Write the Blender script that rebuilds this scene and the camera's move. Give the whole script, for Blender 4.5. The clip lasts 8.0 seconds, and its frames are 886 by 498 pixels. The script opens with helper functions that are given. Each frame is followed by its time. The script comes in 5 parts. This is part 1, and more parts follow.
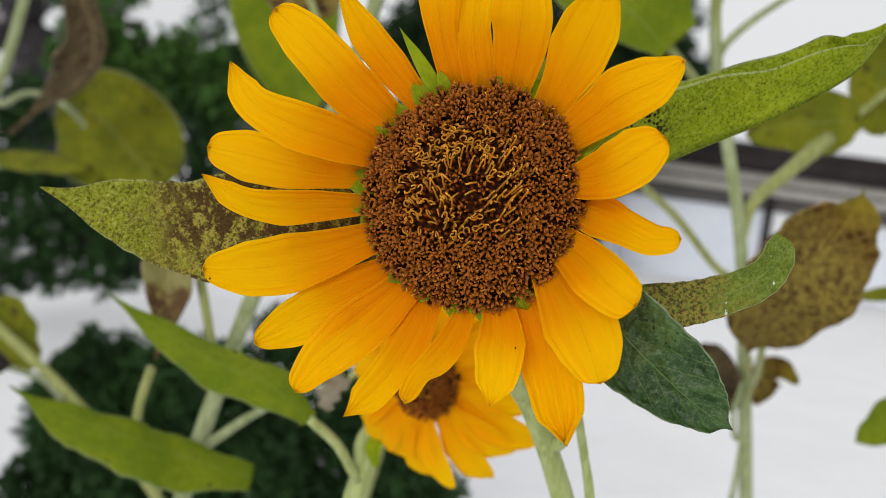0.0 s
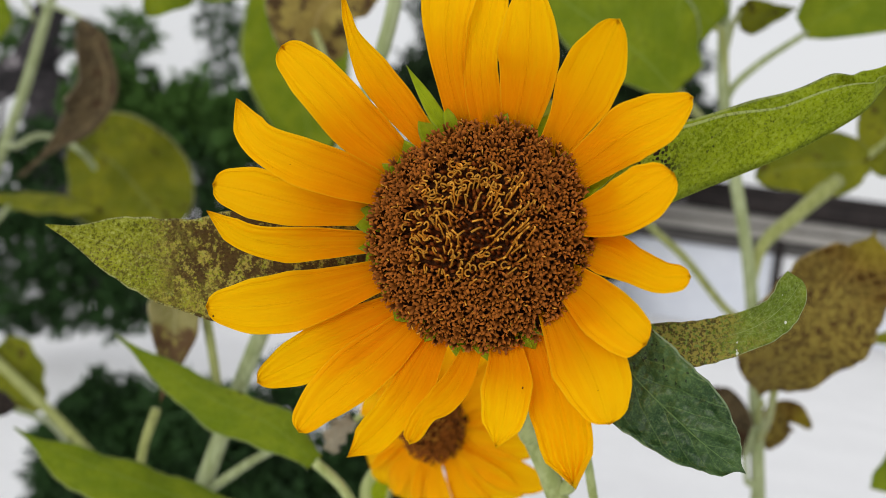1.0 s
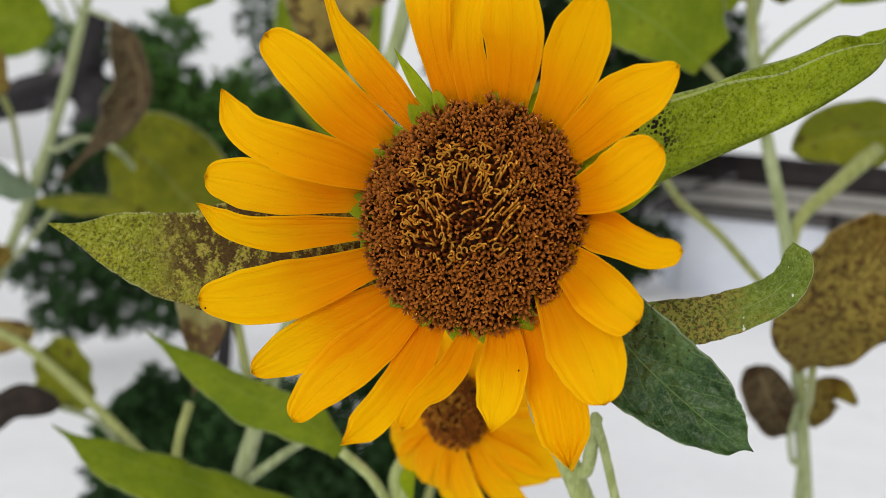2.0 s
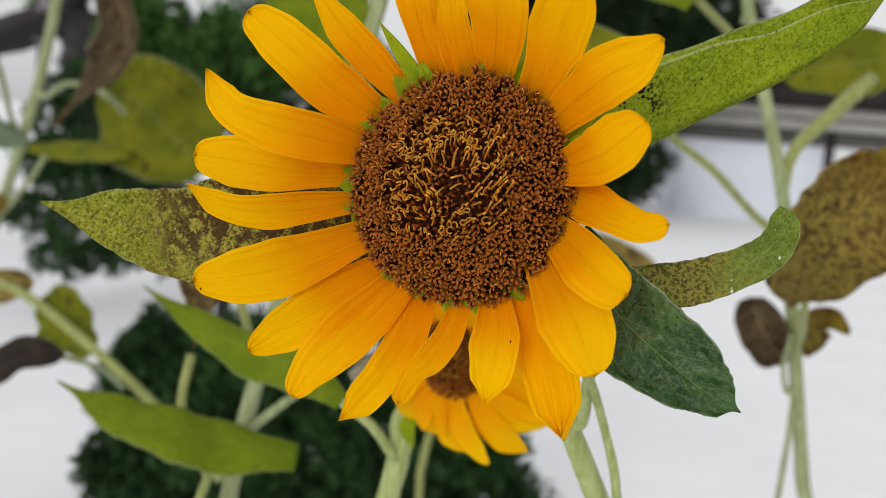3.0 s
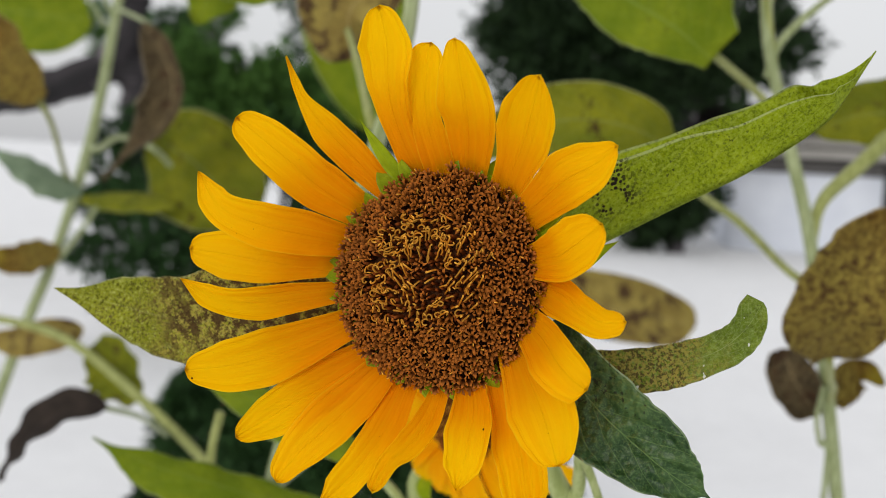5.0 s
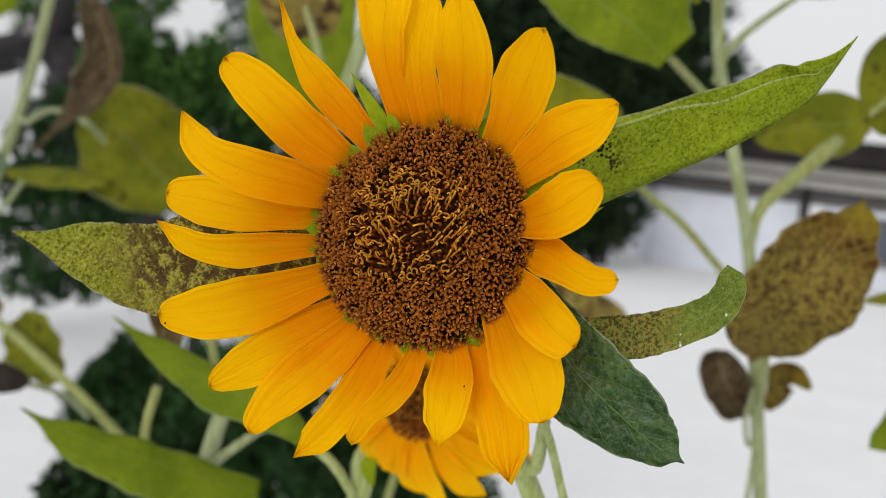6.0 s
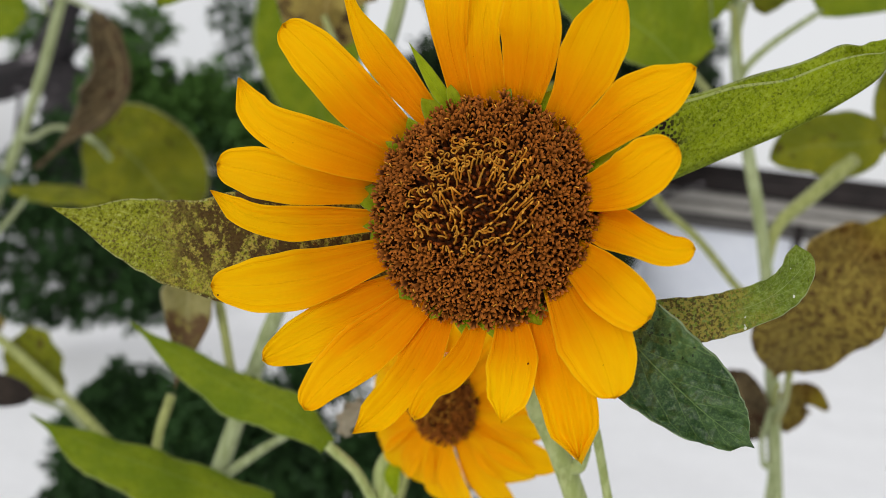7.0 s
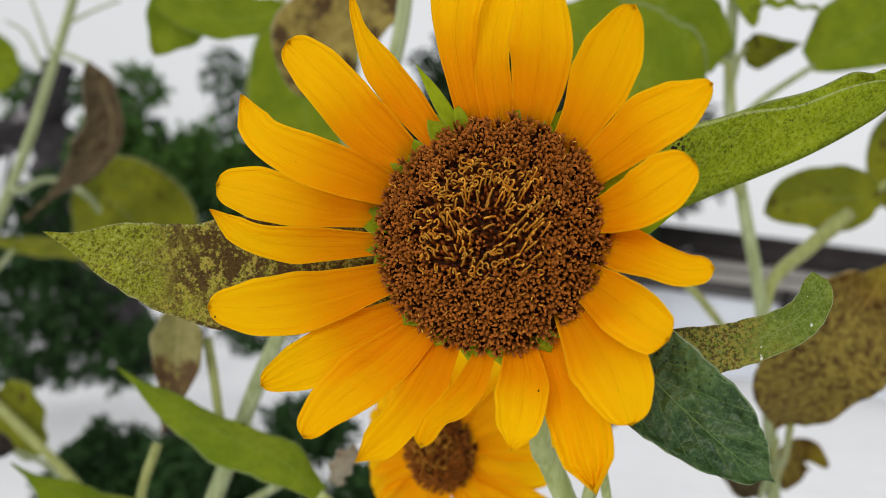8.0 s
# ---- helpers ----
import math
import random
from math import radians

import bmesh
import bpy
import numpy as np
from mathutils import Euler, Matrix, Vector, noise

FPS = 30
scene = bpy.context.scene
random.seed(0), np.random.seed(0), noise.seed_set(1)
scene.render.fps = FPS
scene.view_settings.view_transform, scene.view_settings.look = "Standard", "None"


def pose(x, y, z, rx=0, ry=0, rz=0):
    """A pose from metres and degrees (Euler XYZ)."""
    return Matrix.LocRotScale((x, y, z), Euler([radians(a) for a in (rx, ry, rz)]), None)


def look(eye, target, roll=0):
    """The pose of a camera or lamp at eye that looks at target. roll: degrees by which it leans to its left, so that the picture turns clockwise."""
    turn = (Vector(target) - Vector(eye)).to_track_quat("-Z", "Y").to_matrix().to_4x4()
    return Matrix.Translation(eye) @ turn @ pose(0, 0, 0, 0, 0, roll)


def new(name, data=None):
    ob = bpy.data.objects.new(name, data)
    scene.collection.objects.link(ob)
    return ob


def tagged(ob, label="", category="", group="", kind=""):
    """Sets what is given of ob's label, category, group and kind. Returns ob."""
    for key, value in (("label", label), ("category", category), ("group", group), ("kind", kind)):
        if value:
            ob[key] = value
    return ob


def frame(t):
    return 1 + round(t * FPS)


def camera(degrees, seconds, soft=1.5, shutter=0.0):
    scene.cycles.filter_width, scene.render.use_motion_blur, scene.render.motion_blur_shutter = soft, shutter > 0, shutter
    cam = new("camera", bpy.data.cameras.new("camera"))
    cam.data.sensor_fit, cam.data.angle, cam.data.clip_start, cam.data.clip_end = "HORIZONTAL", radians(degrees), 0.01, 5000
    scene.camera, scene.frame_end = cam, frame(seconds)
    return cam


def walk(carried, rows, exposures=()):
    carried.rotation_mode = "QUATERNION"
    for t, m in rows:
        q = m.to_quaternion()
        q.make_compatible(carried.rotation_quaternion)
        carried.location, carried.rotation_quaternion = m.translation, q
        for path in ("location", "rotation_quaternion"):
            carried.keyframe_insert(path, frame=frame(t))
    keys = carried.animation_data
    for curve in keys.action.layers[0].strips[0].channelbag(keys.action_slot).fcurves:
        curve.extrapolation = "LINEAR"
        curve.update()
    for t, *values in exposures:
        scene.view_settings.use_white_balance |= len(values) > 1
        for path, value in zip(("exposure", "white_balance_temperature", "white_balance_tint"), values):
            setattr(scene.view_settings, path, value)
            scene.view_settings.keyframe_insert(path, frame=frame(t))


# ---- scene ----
from mathutils.bvhtree import BVHTree

# ---- camera ----
cam = camera(50.0, 8.0, soft=0.75)
cam.data.dof.use_dof = True
cam.data.dof.focus_distance = 0.285
cam.data.dof.aperture_fstop = 11.5
PATH = [
    (0, (0.017, -0.2815, 1.4551), (-0.0451, 0.714, 1.3831), 7.85),
    (0.5, (0.0175, -0.2779, 1.4502), (-0.0627, 0.7183, 1.4152), 8.24),
    (1, (0.0178, -0.2784, 1.4534), (-0.0599, 0.7182, 1.4252), 7.91),
    (1.5, (0.0229, -0.2758, 1.4531), (-0.0744, 0.719, 1.4244), 6.49),
    (2, (0.0338, -0.2725, 1.4539), (-0.0926, 0.7184, 1.407), 5.71),
    (2.2, (0.0255, -0.2722, 1.4581), (-0.0837, 0.7191, 1.384), 5.79),
    (3.3, (0.044, -0.2746, 1.4749), (-0.0842, 0.7082, 1.3421), 3.37),
    (3.5, (0.051, -0.2732, 1.4822), (-0.0935, 0.7061, 1.3408), 3.21),
    (4, (0.0578, -0.275, 1.4867), (-0.1221, 0.7007, 1.3616), 1.80),
    (4.5, (0.0702, -0.2737, 1.4873), (-0.1363, 0.6982, 1.3741), 1.00),
    (5, (0.0582, -0.2829, 1.4873), (-0.1162, 0.6978, 1.399), 3.32),
    (5.2, (0.0515, -0.2833, 1.489), (-0.0915, 0.7021, 1.3966), 4.67),
    (6.3, (0.0324, -0.2833, 1.4646), (-0.0589, 0.7103, 1.3977), 6.93),
    (6.5, (0.0250, -0.2816, 1.4628), (-0.0639, 0.7127, 1.4036), 7.39),
    (7, (0.0219, -0.2772, 1.4503), (-0.0718, 0.7176, 1.4083), 7.22),
    (7.5, (0.0177, -0.2692, 1.4400), (-0.0724, 0.7267, 1.4281), 7.76),
    (8, (0.0172, -0.2681, 1.4379), (-0.0726, 0.7275, 1.4634), 7.66),
]
walk(cam, [(t, look(eye, target, roll)) for t, eye, target, roll in PATH], exposures=[(0.0, 0.10), (8.0, 0.10)])

# ---- light: bright overcast sky ----
world = bpy.data.worlds.new("overcast_sky")
scene.world = world
world.use_nodes = True
wn, wl = world.node_tree.nodes, world.node_tree.links
sky = wn.new("ShaderNodeTexSky")
sky.sky_type = "NISHITA"
sky.sun_disc = False
sky.sun_elevation = radians(16)
sky.sun_rotation = radians(197)
sky.air_density, sky.dust_density, sky.ozone_density = 1.0, 2.0, 1.0
pale = wn.new("ShaderNodeHueSaturation")
pale.inputs["Saturation"].default_value = 0.10
wl.new(sky.outputs["Color"], pale.inputs["Color"])
cloud = wn.new("ShaderNodeMix")
cloud.data_type = "RGBA"
cloud.inputs["Factor"].default_value = 0.65
cloud.inputs["B"].default_value = (5.9, 5.95, 6.1, 1)
wl.new(pale.outputs["Color"], cloud.inputs["A"])
# an overcast sky is brighter overhead than at the horizon
where = wn.new("ShaderNodeTexCoord")
height = wn.new("ShaderNodeSeparateXYZ")
wl.new(where.outputs["Generated"], height.inputs["Vector"])
rise = wn.new("ShaderNodeMapRange")
rise.inputs["To Min"].default_value, rise.inputs["To Max"].default_value = 1.0, 1.55
wl.new(height.outputs["Z"], rise.inputs["Value"])
dome = wn.new("ShaderNodeVectorMath")
dome.operation = "SCALE"
wl.new(cloud.outputs["Result"], dome.inputs[0])
wl.new(rise.outputs["Result"], dome.inputs["Scale"])
wl.new(dome.outputs["Vector"], wn["Background"].inputs["Color"])
wn["Background"].inputs["Strength"].default_value = 0.114
sun = new("sun", bpy.data.lights.new("sun", "SUN"))
sun.data.energy = 0.9
sun.data.angle = radians(20)
sun.data.color = (1.0, 0.98, 0.95)
sun.matrix_world = look((-2.0, -6.5, 2.95), (0, 0, 1.0))


# ---- materials ----
class Nodes:
    """A node material with short calls for its nodes."""

    def __init__(self, name):
        self.mat = bpy.data.materials.new(name)
        self.mat.use_nodes = True
        self.tree = self.mat.node_tree
        self.bsdf = self.tree.nodes["Principled BSDF"]
        self.out = self.tree.nodes["Material Output"]

    def node(self, kind, **values):
        n = self.tree.nodes.new(kind)
        for k, v in values.items():
            n.inputs[k.replace("_", " ")].default_value = v
        return n

    def link(self, a, b):
        self.tree.links.new(a, b)

    def math(self, op, a, b=0.5, clamp=False):
        n = self.tree.nodes.new("ShaderNodeMath")
        n.operation, n.use_clamp = op, clamp
        for i, v in enumerate((a, b)):
            if isinstance(v, (int, float)):
                n.inputs[i].default_value = v
            else:
                self.link(v, n.inputs[i])
        return n.outputs[0]

    def noise(self, vector, scale, detail=4.0, rough=0.6):
        n = self.node("ShaderNodeTexNoise", Scale=scale, Detail=detail, Roughness=rough)
        self.link(vector, n.inputs["Vector"])
        return n.outputs["Fac"]

    def ramp(self, fac, lo, hi):
        n = self.tree.nodes.new("ShaderNodeMapRange")
        n.interpolation_type = "SMOOTHSTEP"
        n.inputs["From Min"].default_value, n.inputs["From Max"].default_value = lo, hi
        self.link(fac, n.inputs["Value"])
        return n.outputs["Result"]

    def mix(self, fac, a, b):
        n = self.tree.nodes.new("ShaderNodeMix")
        n.data_type = "RGBA"
        for sock, v in ((n.inputs["Factor"], fac), (n.inputs["A"], a), (n.inputs["B"], b)):
            if isinstance(v, tuple):
                sock.default_value = (*v, 1) if len(v) == 3 else v
            elif isinstance(v, (int, float)):
                sock.default_value = v
            else:
                self.link(v, sock)
        return n.outputs["Result"]

    def bump(self, height, strength, distance):
        n = self.node("ShaderNodeBump", Strength=strength, Distance=distance)
        self.link(height, n.inputs["Height"])
        self.link(n.outputs["Normal"], self.bsdf.inputs["Normal"])
        return n.outputs["Normal"]

    def coords(self):
        tc = self.tree.nodes.new("ShaderNodeTexCoord")
        sep = self.tree.nodes.new("ShaderNodeSeparateXYZ")
        self.link(tc.outputs["UV"], sep.inputs["Vector"])
        return tc.outputs["UV"], tc.outputs["Object"], sep.outputs["X"], sep.outputs["Y"]

    def stretched(self, vector, sx, sy, sz=1.0):
        m = self.tree.nodes.new("ShaderNodeMapping")
        m.inputs["Scale"].default_value = (sx, sy, sz)
        self.link(vector, m.inputs["Vector"])
        return m.outputs["Vector"]

    def translucent(self, colour, normal, share):
        t = self.tree.nodes.new("ShaderNodeBsdfTranslucent")
        self.link(colour, t.inputs["Color"])
        if normal is not None:
            self.link(normal, t.inputs["Normal"])
        m = self.tree.nodes.new("ShaderNodeMixShader")
        m.inputs["Fac"].default_value = share
        self.link(self.bsdf.outputs["BSDF"], m.inputs[1])
        self.link(t.outputs["BSDF"], m.inputs[2])
        self.link(m.outputs["Shader"], self.out.inputs["Surface"])

    def object_random(self):
        return self.tree.nodes.new("ShaderNodeObjectInfo").outputs["Random"]


def petal_material(name, root, tip):
    m = Nodes(name)
    uv, ob, u, v = m.coords()
    fine = m.noise(m.stretched(uv, 30, 0.8), 1.0, 2.0)
    broad = m.noise(m.stretched(uv, 9, 1.2), 1.0, 2.0)
    blotch = m.noise(ob, 60, 3.0)
    col = m.mix(m.ramp(v, 0.05, 0.75), root, tip)
    col = m.mix(m.math("MULTIPLY", m.object_random(), 0.30), col, (0.93, 0.47, 0.001))
    col = m.mix(m.math("MULTIPLY", m.ramp(broad, 0.40, 0.64), 0.16), col, (0.88, 0.40, 0.001))
    # highlights along the ridges, painted as lighter yellow streaks
    streak = m.noise(m.stretched(uv, 14, 0.7), 1.0, 1.0)
    col = m.mix(m.math("MULTIPLY", m.ramp(streak, 0.50, 0.70), 0.14), col, (0.975, 0.74, 0.006))
    col = m.mix(m.math("MULTIPLY", m.ramp(blotch, 0.55, 0.8), 0.35), col, (0.97, 0.66, 0.004))
    speck = m.ramp(m.noise(ob, 900, 1.0), 0.80, 0.83)
    col = m.mix(m.math("MULTIPLY", speck, 0.6), col, (0.25, 0.09, 0.01))
    veinlet = m.noise(m.stretched(uv, 60, 1.1), 1.0, 1.0)
    col = m.mix(m.math("MULTIPLY", m.ramp(veinlet, 0.58, 0.68), 0.10), col, (0.80, 0.31, 0.001))
    lines = m.math("ABSOLUTE", m.math("SUBTRACT", m.noise(m.stretched(uv, 2.2, 0.22), 1.0, 0.0), 0.5))
    crease = m.math("SUBTRACT", 1.0, m.ramp(lines, 0.0, 0.022))
    col = m.mix(m.math("MULTIPLY", crease, 0.06), col, (0.70, 0.25, 0.001))
    # edge highlight of the petal, painted as a paler yellow margin
    lit_rim = m.ramp(m.math("ABSOLUTE", m.math("SUBTRACT", u, 0.5)), 0.465, 0.492)
    col = m.mix(m.math("MULTIPLY", lit_rim, 0.55), col, (0.97, 0.72, 0.02))
    apex = m.math("MULTIPLY", m.ramp(v, 0.975, 0.992), m.math("SUBTRACT", 1.0, m.ramp(m.math("ABSOLUTE", m.math("SUBTRACT", u, 0.5)), 0.10, 0.3)))
    col = m.mix(m.math("MULTIPLY", apex, 0.6), col, (0.50, 0.17, 0.002))
    m.link(col, m.bsdf.inputs["Base Color"])
    m.bsdf.inputs["Roughness"].default_value = 0.6
    m.bsdf.inputs["Specular IOR Level"].default_value = 0.05
    n = m.bump(m.math("SUBTRACT", m.math("ADD", m.math("MULTIPLY", fine, 0.3), m.math("MULTIPLY", broad, 1.3)), m.math("MULTIPLY", crease, 0.30)), 0.6, 0.0008)
    m.translucent(col, n, 0.62)
    return m.mat


def leaf_material(name, base, light, vein, spot, spots=0.45, brown=0.0, vein_force=0.6, share=0.2, speckle=700, rough=0.62, grit=0.0, scorch=None, eggs=None, char=(0.05, 0.024, 0.010), net=(420, 0.16), pucker=0.0, gloss=0.14, patches=38, young=None, crumb=0.85, nicks=False, midrib=0.022):
    """Leaf tissue with a midrib, side veins, blotches, insect specks and withered patches."""
    m = Nodes(name)
    uv, ob, u, v = m.coords()
    side = m.math("ABSOLUTE", m.math("SUBTRACT", u, 0.5))
    wob = m.math("MULTIPLY", m.noise(ob, 55, 2.0), 0.10)
    ribs = m.math("SUBTRACT", m.math("ADD", v, wob), m.math("MULTIPLY", side, 0.62))
    saw = m.math("ABSOLUTE", m.math("SUBTRACT", m.math("FRACT", m.math("MULTIPLY", ribs, 8.0)), 0.5))
    lateral = m.math("SUBTRACT", 1.0, m.ramp(saw, 0.0, 0.07))
    mid = m.math("SUBTRACT", 1.0, m.ramp(side, 0.003, midrib))
    mesh = m.tree.nodes.new("ShaderNodeTexVoronoi")
    mesh.feature = "DISTANCE_TO_EDGE"
    mesh.inputs["Scale"].default_value = net[0]
    m.link(ob, mesh.inputs["Vector"])
    netv = m.math("SUBTRACT", 1.0, m.ramp(mesh.outputs["Distance"], 0.0, 0.17))
    veins = m.math("MAXIMUM", m.math("MAXIMUM", mid, m.math("MULTIPLY", lateral, 0.55)), m.math("MULTIPLY", netv, net[1]))
    margin = m.ramp(side, 0.476, 0.488)
    blot = m.noise(ob, patches, 5.0)
    fine = m.noise(ob, 300, 5.0)
    col = m.mix(m.ramp(blot, 0.35, 0.68), base, light)
    col = m.mix(m.math("MULTIPLY", m.ramp(fine, 0.35, 0.70), 0.35), col, tuple(c * 0.55 for c in base))
    col = m.mix(m.math("MULTIPLY", veins, vein_force), col, vein)
    col = m.mix(m.math("MULTIPLY", margin, 0.8), col, tuple(0.75 * c + 0.12 for c in vein))
    grain = m.noise(ob, 1500, 2.0)
    col = m.mix(m.math("MULTIPLY", m.ramp(grain, 0.45, 0.65), 0.22), col, vein)
    if grit:
        coarse = m.noise(ob, 800, 5.0, 0.7)
        col = m.mix(m.math("MULTIPLY", m.ramp(coarse, 0.50, 0.62), grit), col, tuple(0.15 * c + 0.25 * d for c, d in zip(base, spot)))
        col = m.mix(m.math("MULTIPLY", m.math("SUBTRACT", 1.0, m.ramp(coarse, 0.36, 0.46)), grit), col, vein)
    fleck = m.ramp(m.noise(ob, speckle, 2.0), 0.72 - 0.22 * spots, 0.75 - 0.20 * spots)
    area = m.ramp(m.noise(ob, 30, 3.0), 0.62 - 0.3 * spots, 0.80 - 0.3 * spots)
    col = m.mix(m.math("MULTIPLY", m.math("MULTIPLY", fleck, area), 0.9), col, spot)
    if brown:
        patch = m.ramp(m.math("ADD", m.noise(ob, 34, 8.0, 0.72), 0.0), 0.66 - 0.3 * brown, 0.74 - 0.3 * brown)
        col = m.mix(m.math("MULTIPLY", patch, 0.92), col, (0.055, 0.028, 0.014))
    if scorch:
        along = m.math("ADD", v, m.math("MULTIPLY", m.math("SUBTRACT", m.noise(ob, 80, 5.0), 0.5), 0.5))
        zone = m.math("MULTIPLY", m.ramp(along, scorch[0] - 0.06, scorch[0] + 0.03), m.math("SUBTRACT", 1.0, m.ramp(along, scorch[1] - 0.10, scorch[1] + 0.16)))
        crumbs = m.ramp(m.noise(ob, 850, 4.0, 0.7), 0.50, 0.56)
        tan = m.ramp(m.noise(ob, 900, 3.0, 0.7), 0.43, 0.52)
        col = m.mix(m.math("MULTIPLY", zone, m.math("MULTIPLY", tan, 0.85)), col, (0.34, 0.27, 0.055))
        col = m.mix(m.math("MULTIPLY", zone, m.math("MULTIPLY", crumbs, crumb)), col, (0.060, 0.040, 0.014))
        core = m.math("MULTIPLY", zone, m.ramp(m.noise(ob, 190, 8.0, 0.75), scorch[2], scorch[2] + 0.05))
        col = m.mix(m.math("MULTIPLY", core, 0.9), col, char)
    if nicks:
        col = m.mix(m.ramp(m.noise(ob, 230, 2.0), 0.70, 0.72), col, (0.62, 0.64, 0.55))
    if young:
        col = m.mix(m.math("MULTIPLY", m.ramp(m.math("ADD", v, m.math("MULTIPLY", blot, 0.3)), young[0], young[1]), 0.75), col, young[2])
    if eggs:
        cell = m.tree.nodes.new("ShaderNodeTexVoronoi")
        cell.inputs["Scale"].default_value = 680
        m.link(ob, cell.inputs["Vector"])
        blob = m.math("SUBTRACT", 1.0, m.ramp(cell.outputs["Distance"], 0.42, 0.50))
        zone = m.math("MULTIPLY", m.ramp(v, eggs[0], eggs[0] + 0.03), m.math("SUBTRACT", 1.0, m.ramp(v, eggs[1] - 0.06, eggs[1])))
        zone = m.math("MULTIPLY", zone, m.ramp(u, eggs[2], eggs[3]))
        zone = m.math("MULTIPLY", zone, m.ramp(m.noise(ob, 90, 2.0), 0.36, 0.42))
        col = m.mix(m.math("MULTIPLY", zone, blob), col, (0.02, 0.014, 0.008))
    m.link(col, m.bsdf.inputs["Base Color"])
    m.bsdf.inputs["Roughness"].default_value = rough
    m.bsdf.inputs["Specular IOR Level"].default_value = gloss
    relief = m.math("SUBTRACT", m.math("MULTIPLY", fine, 0.5), m.math("MULTIPLY", veins, 0.3))
    if pucker:
        relief = m.math("ADD", relief, m.math("MULTIPLY", m.noise(ob, 110, 2.0), pucker))
    n = m.bump(relief, 0.6, 0.0009)
    m.translucent(col, n, share)
    return m.mat


def stem_material(name, base, light):
    m = Nodes(name)
    uv, ob, u, v = m.coords()
    streak = m.noise(m.stretched(ob, 260, 260, 20), 1.0, 4.0)
    spot = m.noise(ob, 90, 4.0)
    col = m.mix(m.ramp(streak, 0.35, 0.65), base, light)
    col = m.mix(m.math("MULTIPLY", m.ramp(spot, 0.6, 0.75), 0.4), col, (0.16, 0.17, 0.06))
    m.link(col, m.bsdf.inputs["Base Color"])
    m.bsdf.inputs["Roughness"].default_value = 0.75
    m.bsdf.inputs["Specular IOR Level"].default_value = 0.12
    m.bsdf.inputs["Sheen Weight"].default_value = 0.12
    m.bump(streak, 0.5, 0.001)
    return m.mat


def plain_material(name, a, b, scale, rough=0.8, bump=0.4, depth=0.002, island=False, share=0.0):
    m = Nodes(name)
    uv, ob, u, v = m.coords()
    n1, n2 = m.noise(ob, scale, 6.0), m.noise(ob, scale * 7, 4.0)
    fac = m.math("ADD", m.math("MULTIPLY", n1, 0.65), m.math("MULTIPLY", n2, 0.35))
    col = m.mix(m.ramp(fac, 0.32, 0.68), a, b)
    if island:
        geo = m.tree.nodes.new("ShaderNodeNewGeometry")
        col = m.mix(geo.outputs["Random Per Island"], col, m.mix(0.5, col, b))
    m.link(col, m.bsdf.inputs["Base Color"])
    m.bsdf.inputs["Roughness"].default_value = rough
    m.bsdf.inputs["Specular IOR Level"].default_value = 0.15
    nn = m.bump(fac, bump, depth)
    if share:
        m.translucent(col, nn, share)
    return m.mat


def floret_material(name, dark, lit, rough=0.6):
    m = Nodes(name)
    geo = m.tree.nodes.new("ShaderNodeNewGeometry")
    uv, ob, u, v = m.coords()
    # lighter lobe tips; dark roots put the shade inside the tubes into the colour
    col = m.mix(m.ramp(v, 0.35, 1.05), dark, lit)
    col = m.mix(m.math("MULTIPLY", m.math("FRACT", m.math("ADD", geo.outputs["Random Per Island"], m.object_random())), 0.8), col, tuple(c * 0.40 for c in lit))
    m.link(col, m.bsdf.inputs["Base Color"])
    m.bsdf.inputs["Roughness"].default_value = rough
    m.bsdf.inputs["Specular IOR Level"].default_value = 0.08
    return m.mat


PETAL = petal_material("ray_petal", (0.88, 0.36, 0.001), (0.98, 0.70, 0.002))
PETAL_YOUNG = petal_material("ray_petal_young", (0.94, 0.54, 0.001), (0.98, 0.75, 0.003))
LEAF_SPECKLED = leaf_material("leaf_speckled", (0.20, 0.22, 0.009), (0.31, 0.32, 0.018), (0.36, 0.38, 0.09), (0.10, 0.07, 0.02), spots=0.75, speckle=1500, grit=0.9, scorch=(0.05, 0.60, 0.47), pucker=2.5, gloss=0.06)
LEAF_EATEN = leaf_material("leaf_eaten", (0.11, 0.165, 0.008), (0.18, 0.245, 0.016), (0.30, 0.37, 0.14), (0.05, 0.045, 0.015), spots=0.4, speckle=1100, grit=0.35, scorch=(-0.2, 0.50, 0.60), char=(0.10, 0.06, 0.016), pucker=5.0, crumb=0.85, nicks=True, vein_force=0.6, midrib=0.014, patches=90)
LEAF_FRESH = leaf_material("leaf_fresh", (0.19, 0.255, 0.004), (0.29, 0.365, 0.009), (0.34, 0.41, 0.06), (0.02, 0.02, 0.010), spots=0.46, speckle=760, grit=0.5, eggs=(0.18, 0.31, 0.60, 0.72), pucker=3.0, gloss=0.06)
LEAF_DARK = leaf_material("leaf_dark", (0.013, 0.042, 0.010), (0.060, 0.118, 0.034), (0.17, 0.27, 0.08), (0.010, 0.018, 0.008), spots=0.5, share=0.08, speckle=480, grit=0.10, rough=0.42, gloss=0.25, pucker=14.0, patches=55, vein_force=0.5, net=(300, 0.10), midrib=0.011)
LEAF_GREEN = leaf_material("leaf_green", (0.14, 0.20, 0.005), (0.23, 0.28, 0.010), (0.21, 0.28, 0.05), (0.06, 0.06, 0.015), spots=0.4, share=0.3, speckle=130, pucker=4.0, patches=30, gloss=0.06)
